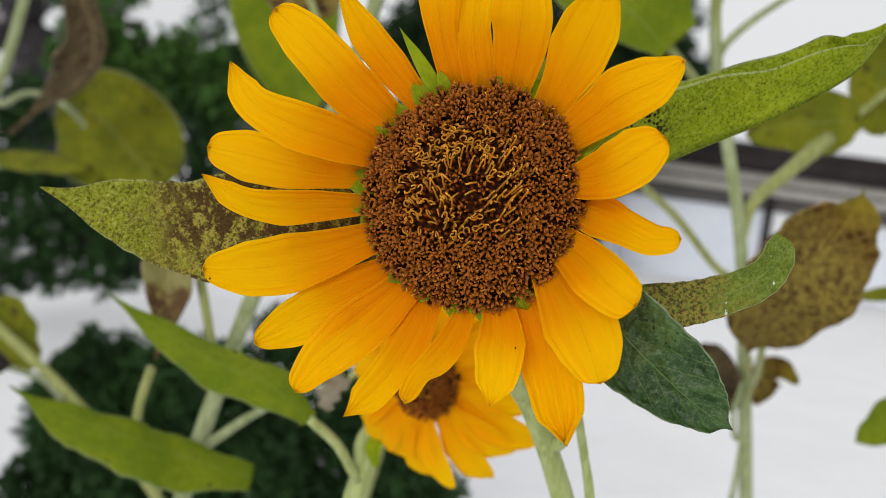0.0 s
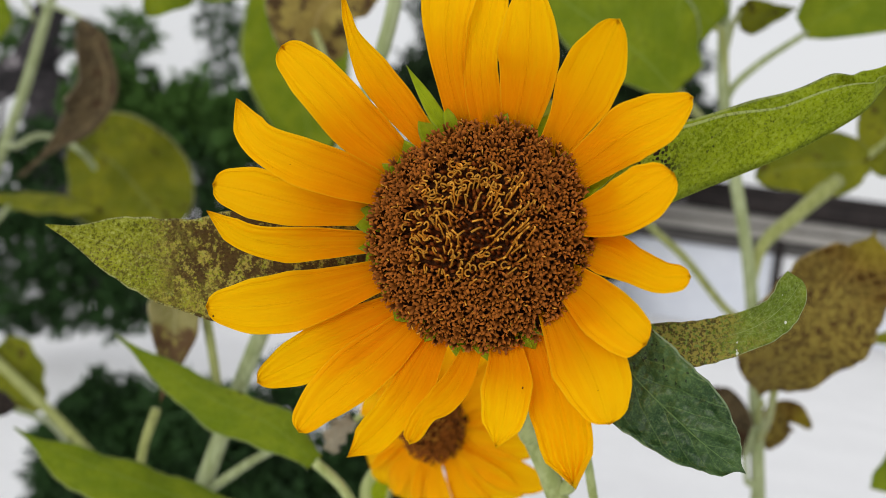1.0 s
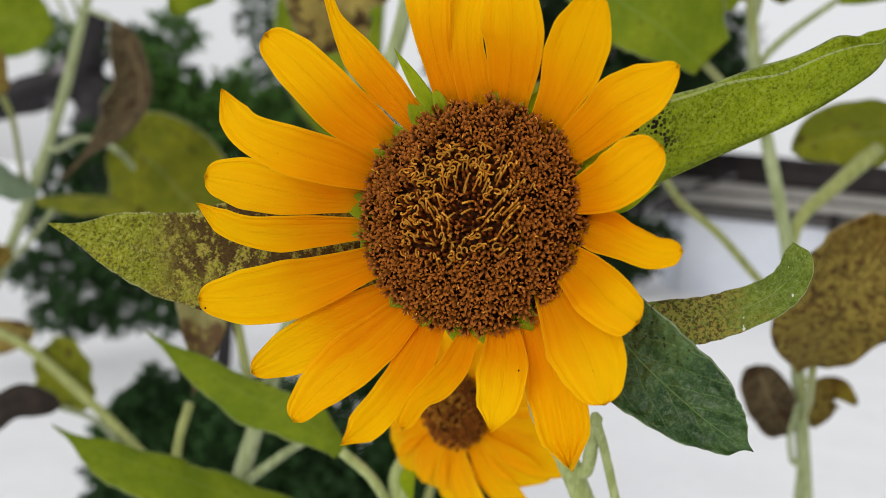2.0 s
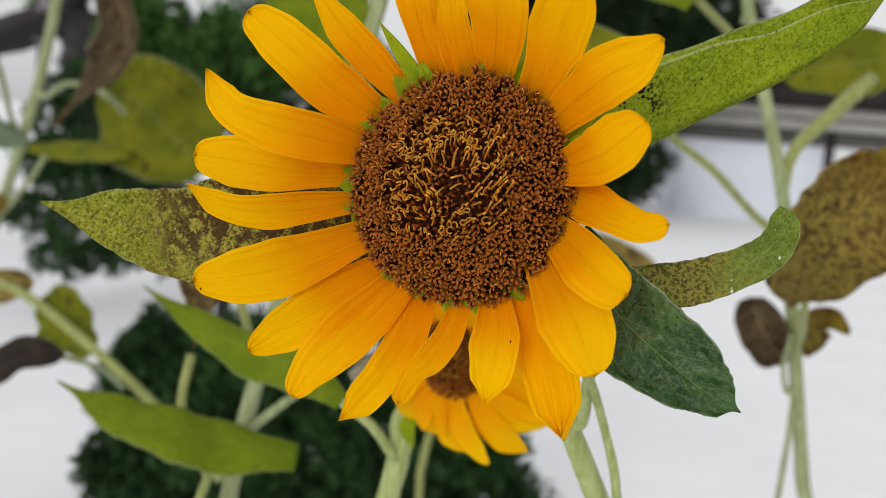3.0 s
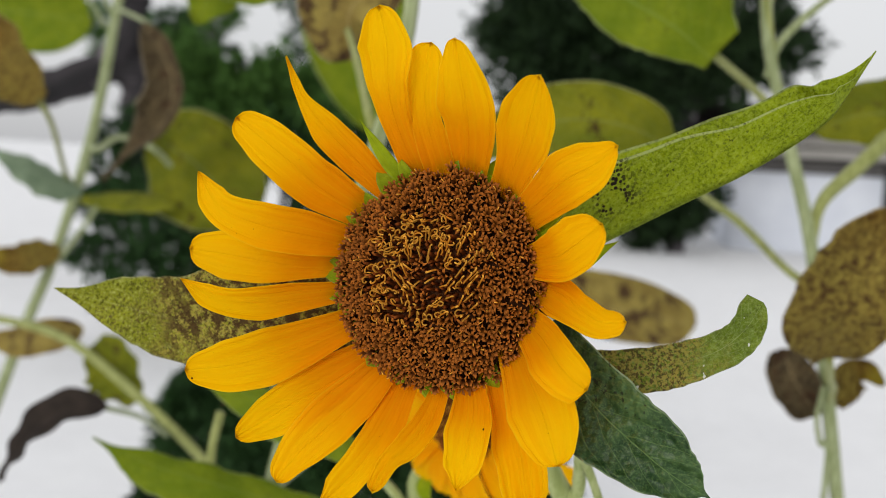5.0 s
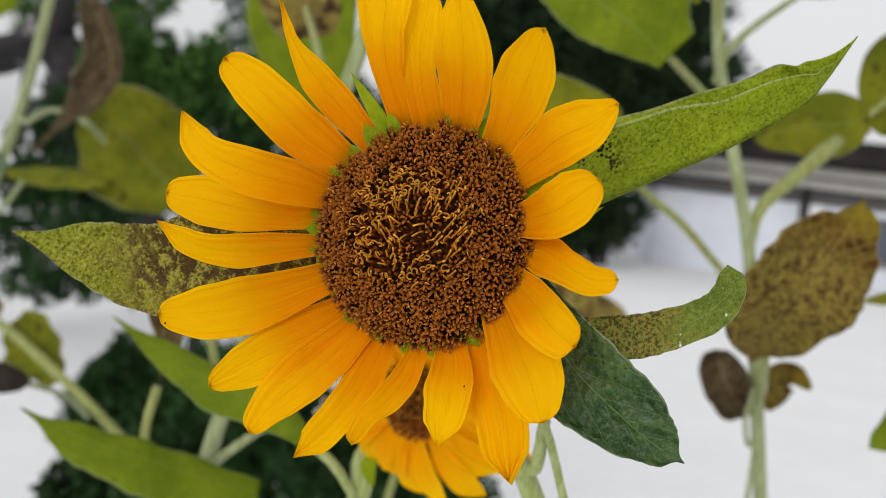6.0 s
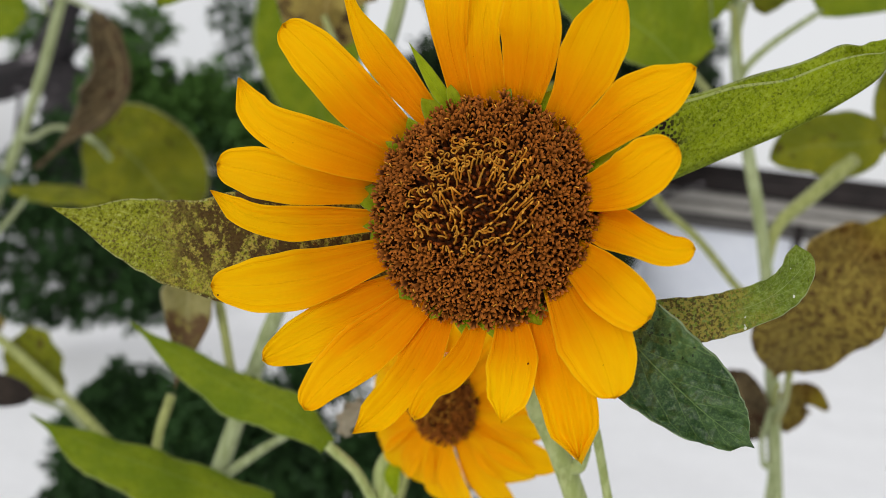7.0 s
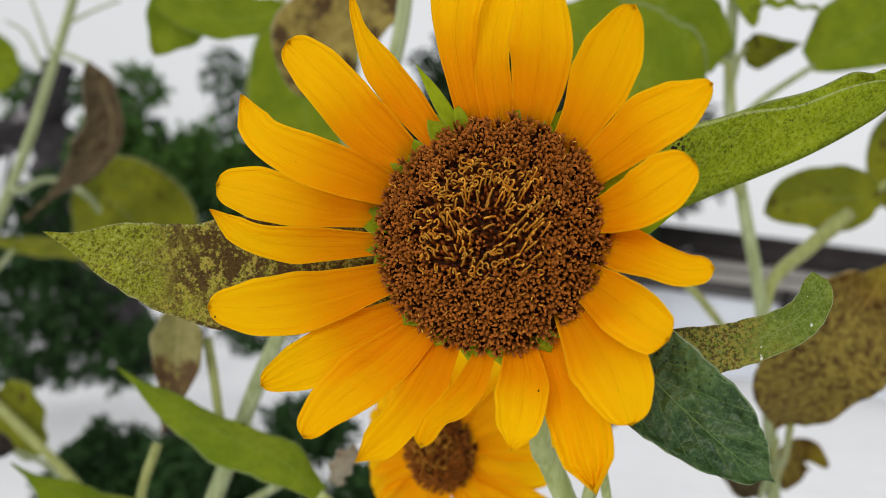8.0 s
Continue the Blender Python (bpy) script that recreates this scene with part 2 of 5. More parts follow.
LEAF_OLIVE = leaf_material("leaf_olive", (0.14, 0.16, 0.006), (0.25, 0.25, 0.010), (0.22, 0.25, 0.07), (0.07, 0.05, 0.015), spots=0.65, brown=0.1, share=0.3, speckle=75, pucker=4.0, patches=24, gloss=0.05)
LEAF_PALE = leaf_material("leaf_pale", (0.15, 0.21, 0.13), (0.24, 0.31, 0.20), (0.28, 0.35, 0.22), (0.07, 0.08, 0.04), spots=0.2, share=0.2)
LEAF_DRY = leaf_material("leaf_withering", (0.20, 0.14, 0.03), (0.33, 0.26, 0.06), (0.33, 0.26, 0.10), (0.08, 0.045, 0.015), spots=0.6, brown=0.5, share=0.15, speckle=320, rough=0.8)
LEAF_NETTED = leaf_material("leaf_netted_brown", (0.048, 0.021, 0.006), (0.125, 0.066, 0.012), (0.29, 0.20, 0.042), (0.040, 0.018, 0.009), spots=0.45, brown=0.22, share=0.15, speckle=170, rough=0.8, net=(110, 0.55), scorch=(-0.3, 0.50, 0.50), char=(0.055, 0.026, 0.012), pucker=8.0, vein_force=0.85, gloss=0.05, crumb=0.5, young=(0.80, 1.10, (0.25, 0.20, 0.020)))
LEAF_TAN = leaf_material("leaf_tan", (0.22, 0.20, 0.06), (0.36, 0.32, 0.13), (0.38, 0.35, 0.18), (0.10, 0.06, 0.03), spots=0.4, share=0.25, speckle=160, rough=0.8, scorch=(0.50, 1.4, 0.42), char=(0.10, 0.052, 0.028), pucker=6.0)
LEAF_DEAD = leaf_material("leaf_dead", (0.028, 0.019, 0.010), (0.085, 0.060, 0.028), (0.26, 0.20, 0.10), (0.025, 0.016, 0.010), spots=0.6, brown=0.35, share=0.1, speckle=120, rough=0.85, pucker=8.0, vein_force=0.85, net=(70, 0.2))
LEAF_BLACK = leaf_material("leaf_blackened", (0.016, 0.012, 0.010), (0.036, 0.027, 0.021), (0.05, 0.038, 0.03), (0.012, 0.01, 0.008), spots=0.4, share=0.04, rough=0.85)
LEAF_BLEACHED = leaf_material("leaf_bleached", (0.26, 0.22, 0.15), (0.42, 0.38, 0.28), (0.45, 0.41, 0.31), (0.12, 0.09, 0.05), spots=0.4, share=0.25, speckle=200, rough=0.8, pucker=8.0)
BRACT = leaf_material("bract_green", (0.32, 0.42, 0.004), (0.44, 0.53, 0.010), (0.42, 0.50, 0.03), (0.08, 0.10, 0.02), spots=0.1, share=0.55)
STEM = stem_material("stem_hairy_green", (0.26, 0.31, 0.10), (0.38, 0.43, 0.18))
STEM_PALE = stem_material("stem_pale_green", (0.20, 0.235, 0.10), (0.33, 0.37, 0.20))
STEM_YELLOW = stem_material("petiole_yellow_green", (0.20, 0.22, 0.065), (0.30, 0.32, 0.115))
DISC = plain_material("disc_receptacle", (0.030, 0.009, 0.002), (0.060, 0.018, 0.004), 300, 0.85, 0.6, 0.001)
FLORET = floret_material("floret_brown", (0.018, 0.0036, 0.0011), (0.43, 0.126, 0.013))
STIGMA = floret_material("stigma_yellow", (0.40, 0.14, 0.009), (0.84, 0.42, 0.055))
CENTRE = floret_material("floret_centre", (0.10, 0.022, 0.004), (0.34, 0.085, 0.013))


# ---- mesh helpers ----
def smooth_link(name, bm, material, parent=None, label="", smooth=True):
    me = bpy.data.meshes.new(name)
    bm.to_mesh(me)
    bm.free()
    if smooth:
        me.polygons.foreach_set("use_smooth", [True] * len(me.polygons))
    me.materials.append(material)
    ob = new(name, me)
    if parent is not None:
        ob.parent = parent
    if label:
        ob["label"] = label
    return ob


def part(name, bm, material, parent, label=""):
    return smooth_link(name, bm, material, parent, label)


def thing(name, label, category, base, group="", kind=""):
    e = new(name)
    e.empty_display_size = 0.05
    e.location = base
    bpy.context.view_layer.update()
    return tagged(e, label, category, group, kind)


def curve_points(points, count):
    """Points spread along a smooth line through the given ones, with the share of the way at each."""
    p = [Vector(q) for q in points]
    p = [p[0] * 2 - p[1], *p, p[-1] * 2 - p[-2]]
    out = []
    spans = len(p) - 3
    for i in range(count):
        x = i / (count - 1) * spans
        k = min(int(x), spans - 1)
        t = x - k
        a, b, c, d = p[k:k + 4]
        out.append(0.5 * ((2 * b) + (c - a) * t + (2 * a - 5 * b + 4 * c - d) * t * t + (3 * b - a - 3 * c + d) * t ** 3))
    return out


def tube(points, r0, r1, rings=24, sides=10, lumpy=0.06, origin=None, seed=0):
    """A round stalk along a smooth line, thinning from r0 to r1, with a slightly lumpy skin."""
    rnd = random.Random(seed)
    line = curve_points(points, rings)
    bm = bmesh.new()
    uv = bm.loops.layers.uv.new("UVMap")
    o = Vector(origin) if origin is not None else Vector()
    loops, s = [], None
    for i, c in enumerate(line):
        tan = (line[min(i + 1, rings - 1)] - line[max(i - 1, 0)]).normalized()
        s = (tan.orthogonal() if s is None else s - tan * s.dot(tan)).normalized()
        b = tan.cross(s)
        r = r0 + (r1 - r0) * i / (rings - 1)
        r *= 1 + rnd.uniform(-lumpy, lumpy)
        loops.append([bm.verts.new(c - o + (s * math.cos(a) + b * math.sin(a)) * r * (1 + 0.05 * math.cos(5 * a))) for a in (2 * math.pi * k / sides for k in range(sides))])
    for i in range(rings - 1):
        for k in range(sides):
            f = bm.faces.new((loops[i][k], loops[i][(k + 1) % sides], loops[i + 1][(k + 1) % sides], loops[i + 1][k]))
            for lo, (a, b) in zip(f.loops, ((k, i), (k + 1, i), (k + 1, i + 1), (k, i + 1))):
                lo[uv].uv = (a / sides, b / (rings - 1))
    bm.faces.new(loops[0][::-1])
    bm.faces.new(loops[-1])
    return bm


def outline(s, peak, blunt, base):
    """Half width, 0 to 1, at the share s of the way from base to tip."""
    k = math.log(0.5) / math.log(peak)
    body = max(math.sin(math.pi * min(max(s, 0.0), 1.0) ** k), 0.0) ** blunt
    return max(body, base * (1 - s) ** 2, 0.0)


def profile(widths, count, sharp=False, blunt_end=False, softer=False):
    """Half widths along a blade from stations at 0, 1/4, 1/2, 3/4 and 0.93 of its length, rounded off at the tip."""
    s = np.linspace(0, 1, 201)
    w = np.interp(s, (0, 0.25, 0.5, 0.75, 0.93, 1.0), (*widths, widths[-1] * 0.9))
    k = np.hanning(29)
    w = np.convolve(np.pad(w, 14, "edge"), k / k.sum(), "valid")
    if blunt_end:
        return np.interp(np.linspace(0, 1, count), s, w)
    if sharp:
        return np.interp(np.linspace(0, 1, count), s, w * np.clip((1 - s) / 0.16, 0, 1) ** 0.8)
    start = 0.72 if softer else 0.90
    end = np.clip((s - start) / (1 - start), 0, 1)
    return np.interp(np.linspace(0, 1, count), s, w * np.sqrt(np.maximum(1 - end ** 2.2, 0)))


def blade(mid, half, facing=(0, -1, 0), roll=0.0, twist=0.0, fold=0.0, cup=0.0, wave=0.0, waves=4.0, peak=0.4, blunt=0.75, base=0.12,
          thick=0.0004, origin=None, nu=28, nv=10, seed=0, teeth=0.0, tip_curl=0.0, grooves=0.0, skew=0.0, widths=None, lop=(1.0, 1.0), sharp=False, rim=(0.0, 0.0), notch=0.0, crimp=0.0, ragged=0.05, blunt_end=False):
    """A leaf or petal: a thin closed shell along a midrib.
    fold: degrees by which both halves rise; cup: the same, growing outwards; wave: ripple of the margin, in half widths."""
    rnd = random.Random(seed)
    o = Vector(origin) if origin is not None else Vector()
    line = curve_points(mid, nu)
    face = Vector(facing).normalized()
    ph = [rnd.uniform(0, 6.28) for _ in range(6)]
    pair = None
    if widths:
        pair = [profile(x, nu, sharp, blunt_end and j == 0, blunt_end) for j, x in enumerate(widths if isinstance(widths[0], tuple) else (widths, widths))]
    top, low = [], []
    bm = bmesh.new()
    uv = bm.loops.layers.uv.new("UVMap")
    for i, c in enumerate(line):
        s = i / (nu - 1)
        tan = (line[min(i + 1, nu - 1)] - line[max(i - 1, 0)]).normalized()
        side = tan.cross(face).normalized()
        nor = side.cross(tan).normalized()
        turn = Matrix.Rotation(radians(roll + twist * s), 3, tan)
        side, nor = turn @ side, turn @ nor
        both = [max(half * (pair[j][i] if widths else outline(s, peak, blunt, base)), half * 0.012) * lop[j] for j in (0, 1)]
        rt, rl = [], []
        for k in range(nv + 1):
            q = 2 * k / nv - 1
            a = abs(q)
            sg = 1 if q > 0 else -1
            w = both[sg > 0]
            ang = radians(fold + cup * a)
            over = max(0.0, a - 0.72) * w
            turned = radians(rim[sg > 0])
            edge = 1 + teeth * (0.5 + 0.5 * math.sin(s * 62 + ph[0] + 2 * math.sin(s * 17))) * (a > 0.9) + ragged * math.sin(s * 9 + ph[1] + sg)
            lift = a * a * wave * half * math.sin(s * waves * 6.28 + ph[2] + sg * 1.1) + wave * 0.35 * half * a * math.sin(s * 23 + ph[3] + 3 * q)
            groove = grooves * half * math.cos(q * 7.2 + ph[4] * 0.35) * min(1, 4 * s) * (1 - 0.4 * s)
            groove += crimp * half * math.sin(q * 15 + ph[5] + 2.0 * math.sin(s * 5 + ph[3])) * max(0.0, s - 0.35) * 1.5
            flat, rise = (a * w - over) * math.cos(ang) + over * math.cos(ang + turned), (a * w - over) * math.sin(ang) + over * math.sin(ang + turned)
            p = c + side * (sg * flat * edge + skew * w) + nor * (rise + lift + groove + tip_curl * half * max(0, s - 0.7) ** 2 * 11)
            p -= tan * (notch * math.exp(-(q / 0.16) ** 2) * max(0.0, s - 0.9) * 10)
            t = thick * (0.25 + 0.75 * math.sin(math.pi * min(max(s, 0.05), 0.95))) * (1.0 - 0.7 * a * a) + 0.00005
            rib = 2.2 * thick * max(0, 1 - a * 5) * (1 - s)
            rt.append(bm.verts.new(p - o + nor * t * 0.5))
            rl.append(bm.verts.new(p - o - nor * (t * 0.5 + rib)))
        top.append(rt)
        low.append(rl)

    def quad(vs, spots):
        f = bm.faces.new(vs)
        for lo, (x, y) in zip(f.loops, spots):
            lo[uv].uv = (x / nv, y / (nu - 1))

    for i in range(nu - 1):
        for k in range(nv):
            spots = ((k, i), (k + 1, i), (k + 1, i + 1), (k, i + 1))
            quad([top[y][x] for x, y in spots], spots)
            quad([low[y][x] for x, y in spots[::-1]], spots[::-1])
        for k in (0, nv):
            vs = (top[i][k], top[i + 1][k], low[i + 1][k], low[i][k])
            quad(vs if k == 0 else vs[::-1], ((k, i), (k, i + 1), (k, i + 1), (k, i)) if k == 0 else ((k, i), (k, i + 1), (k, i + 1), (k, i)))
    for i in (0, nu - 1):
        for k in range(nv):
            vs = (top[i][k], low[i][k], low[i][k + 1], top[i][k + 1])
            quad(vs if i == 0 else vs[::-1], ((k, i),) * 4)
    return bm


# ---- the main sunflower head ----
NORMAL = Vector((-0.1555, -0.9821, 0.1058)).normalized()
HEAD = Vector((0.0064, 0.0117, 1.4509))
ACROSS = Vector((0, 0, 1)).cross(NORMAL).normalized()
if ACROSS.x < 0:
    ACROSS = -ACROSS
ALONG = NORMAL.cross(ACROSS)
if ALONG.z < 0:
    ALONG = -ALONG
RIM = 0.0324


def floret_field(radius, dome, centre, across, along, normal, count, seed, lean=0.6, curl_from=0.18, curl_to=0.62, size=1.0, each=0):
    """Brown tubular florets, yellow curled stigmas and the closed centre of a sunflower disc, as three meshes,
    with the outermost florets and the first stigmas, up to the number each, as meshes of their own."""
    rnd = random.Random(seed)
    meshes = [bmesh.new() for _ in range(3)]
    uvs = [b.loops.layers.uv.new("UVMap") for b in meshes]
    rest, singles = list(zip(meshes, uvs)), ([], [])

    def fresh(which, wanted):
        """Turn to a new mesh for one piece, or back to the joined rest."""
        if wanted and len(singles[which]) < each:
            bm = bmesh.new()
            singles[which].append(bm)
            meshes[which], uvs[which] = bm, bm.loops.layers.uv.new("UVMap")
        else:
            meshes[which], uvs[which] = rest[which]

    def strand(which, line, r0, r1, sides=4):
        bm, uv = meshes[which], uvs[which]
        loops = []
        for i, c in enumerate(line):
            tan = (line[min(i + 1, len(line) - 1)] - line[max(i - 1, 0)]).normalized()
            s = tan.cross(Vector((0.3, 0.5, 0.81))).normalized()
            b = tan.cross(s)
            r = r0 + (r1 - r0) * i / (len(line) - 1)
            loops.append([bm.verts.new(c + (s * math.cos(a) + b * math.sin(a)) * r) for a in (6.2832 * k / sides for k in range(sides))])
        for i in range(len(line) - 1):
            for k in range(sides):
                f = bm.faces.new((loops[i][k], loops[i][(k + 1) % sides], loops[i + 1][(k + 1) % sides], loops[i + 1][k]))
                for lo, v in zip(f.loops, (i, i, i + 1, i + 1)):
                    lo[uv].uv = (k / sides, v / (len(line) - 1))
        bm.faces.new(loops[-1])

    def open_floret(root, top, up, out, turn):
        """A hollow tube that flares into five pointed lobes, some upright and some bent back."""
        bm, uv = meshes[0], uvs[0]
        a0, open_ = rnd.uniform(0, 6.28), rnd.uniform(0.45, 1.35)
        rings = []
        for height, r, half in ((0.0, 0.00040, 0.5), (1.0, 0.00070, 0.5)):
            c = root + (top - root) * height
            rings.append([bm.verts.new(c + (out * math.cos(a) + turn * math.sin(a)) * r * size) for a in (a0 + 6.2832 * (k - half) / 5 for k in range(5))])

        def face(vs, heights):
            fc = bm.faces.new(vs)
            for lo, v in zip(fc.loops, heights):
                lo[uv].uv = (0.5, v)

        for k in range(5):
            j = (k + 1) % 5
            face((rings[0][k], rings[0][j], rings[1][j], rings[1][k]), (0, 0, 0.45, 0.45))
            a = a0 + 6.2832 * k / 5
            d = out * math.cos(a) + turn * math.sin(a)
            side = turn * math.cos(a) - out * math.sin(a)
            bend, ln = rnd.uniform(0.55, 1.25) * open_, rnd.uniform(0.85, 1.2) * size
            mid = top + up * 0.00085 * ln + d * (0.0007 + 0.00055 * bend) * ln
            wide = [bm.verts.new(mid + side * w * 0.00036 * ln) for w in (-1, 1)]
            tip = bm.verts.new(mid + d * 0.00085 * bend * ln + up * (0.0004 - 0.0011 * bend) * ln + side * rnd.uniform(-0.0004, 0.0004))
            face((rings[1][k], rings[1][j], wide[1], wide[0]), (0.45, 0.45, 0.85, 0.85))
            face((wide[0], wide[1], tip), (0.85, 0.85, 1.0))

    for n in range(count):
        f = math.sqrt((n + 0.5) / count)
        ang = n * 2.399963 + rnd.uniform(-0.05, 0.05)
        r = radius * f * (1 + rnd.uniform(-0.015, 0.015))
        out = across * math.cos(ang) + along * math.sin(ang)
        turn = -across * math.sin(ang) + along * math.cos(ang)
        height = dome * (1 - f ** 2.4) - dome * 0.12 * math.exp(-(f / 0.22) ** 2)
        root = centre + out * r + normal * height
        up = (normal + out * lean * f ** 2 + turn * rnd.uniform(-0.25, 0.25) + out * rnd.uniform(-0.25, 0.25)).normalized()
        curled = curl_from + 0.03 * math.sin(3 * ang) < f < curl_to - 0.10 * (1 - math.cos(ang - 2.55)) + rnd.uniform(-0.10, 0.10)
        if f < 0.16:
            fresh(1, False)
            tall = rnd.uniform(0.0036, 0.0052) * size
            strand(2, [root, root + up * tall * 0.6, root + up * tall], 0.0007 * size, 0.00025 * size, 5)
            if rnd.random() < 0.22:
                d = (across * rnd.uniform(-1, 0.4) + along * rnd.uniform(-0.6, 0.6)).normalized()
                strand(1, [root + up * tall, root + up * tall + normal * 0.0012 + d * 0.0012, root + up * tall + normal * 0.0014 + d * 0.0030], 0.00034 * size, 0.0003 * size, 5)
            continue
        tall = rnd.uniform(0.0035, 0.0052) * size * (0.75 + 0.25 * f)
        top = root + up * tall
        fresh(0, n >= count - each)
        fresh(1, curled)
        if curled:
            strand(2, [root, root + up * tall * 0.55, top], 0.0008 * size, 0.0004 * size, 6)
        else:
            open_floret(root, top, up, out, turn)
        if curled and rnd.random() < 0.72:
            a = rnd.uniform(-0.9, 0.9)
            d = (turn * math.cos(a) + out * math.sin(a)) * rnd.choice((-1, 1))
            hook = rnd.uniform(0.0008, 0.0011) * size
            stalk = rnd.uniform(0.001, 0.0028) * size
            if (math.cos(ang - 2.55) > 0.1 and f > 0.36) or rnd.random() < 0.15:
                mid = top + normal * stalk * 0.6
                e = (out * rnd.uniform(-1, 1) + turn * rnd.uniform(-0.4, 0.4) + normal * rnd.uniform(0.25, 0.8)).normalized()
                for sg in (1, -1) if rnd.random() < 0.25 else (rnd.choice((1, -1)),):
                    arc = [mid + d * sg * hook * (1 - math.cos(t)) + e * hook * math.sin(t) + normal * hook * 0.10 * t for t in (0, 0.55, 1.1, 1.7, 2.3, 2.9, 3.5, 4.1, 4.6)]
                    strand(1, [top, *arc], 0.00029 * size, 0.00026 * size, 5)
            else:
                slant = (normal * 0.55 + along * (0.55 + 0.3 * math.sin(ang) + rnd.uniform(-0.2, 0.2)) + across * (0.25 + 0.35 * math.cos(ang) + rnd.uniform(-0.2, 0.2))).normalized()
                ln = rnd.uniform(0.0030, 0.0052) * size
                sway, end = d * rnd.uniform(-0.0003, 0.0003), top + slant * ln
                bent = [end + d * 0.0005 + slant * 0.0002, end + d * 0.0009 - slant * 0.0003] if rnd.random() < 0.7 else [end + slant * 0.0004]
                strand(1, [top, top + slant * ln * 0.35 + sway, top + slant * ln * 0.7 - sway * 0.6, end, *bent], 0.00030 * size, 0.00027 * size, 5)
        elif rnd.random() < 0.10:
            d = (out * rnd.uniform(-1, 1) + turn * rnd.uniform(-1, 1)).normalized()
            strand(1, [top, top + up * 0.0010, top + up * 0.0013 + d * 0.0010], 0.00022 * size, 0.0002 * size, 4)
    return [b for b, _ in rest], singles


def disc_mesh(radius, dome, depth, centre, across, along, normal, rings=14, sides=48):
    """The domed receptacle with a closed back."""
    bm = bmesh.new()
    loops = []
    prof = [(radius * math.sin(i / (rings - 1) * math.pi / 2), None) for i in range(rings)]
    prof = [(r, dome * (1 - (r / radius) ** 2.4) - dome * 0.12 * math.exp(-((r / radius) / 0.22) ** 2)) for r, _ in prof]
    prof += [(radius * 1.02, -depth * 0.4), (radius * 0.8, -depth * 0.8), (radius * 0.3, -depth)]
    first = bm.verts.new(centre + normal * prof[0][1])
    for r, h in prof[1:]:
        loops.append([bm.verts.new(centre + (across * math.cos(a) + along * math.sin(a)) * r + normal * h) for a in (6.2832 * k / sides for k in range(sides))])
    for k in range(sides):
        bm.faces.new((first, loops[0][k], loops[0][(k + 1) % sides]))
    for i in range(len(loops) - 1):
        for k in range(sides):
            bm.faces.new((loops[i][k], loops[i + 1][k], loops[i + 1][(k + 1) % sides], loops[i][(k + 1) % sides]))
    bm.faces.new(loops[-1])
    bmesh.ops.recalc_face_normals(bm, faces=bm.faces)
    return bm


BASE1 = (0.075, 0.36, 0.0)
sunflower = thing("sunflower", "tall sunflower with a wide golden flower head and speckled leaves", "sunflower", BASE1, "sunflowers")


def shift(bm, base):
    bmesh.ops.translate(bm, verts=bm.verts, vec=-Vector(base))
    return bm


disc = part("disc", shift(disc_mesh(RIM, 0.012, 0.016, HEAD, ACROSS, ALONG, NORMAL), BASE1), DISC, sunflower, "domed brown flower disc")
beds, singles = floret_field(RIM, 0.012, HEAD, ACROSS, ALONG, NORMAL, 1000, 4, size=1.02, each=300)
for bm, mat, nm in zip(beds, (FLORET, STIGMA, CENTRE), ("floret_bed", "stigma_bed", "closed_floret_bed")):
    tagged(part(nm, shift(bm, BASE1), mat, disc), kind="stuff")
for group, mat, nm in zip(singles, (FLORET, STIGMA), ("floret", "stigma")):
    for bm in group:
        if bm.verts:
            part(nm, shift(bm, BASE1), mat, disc)

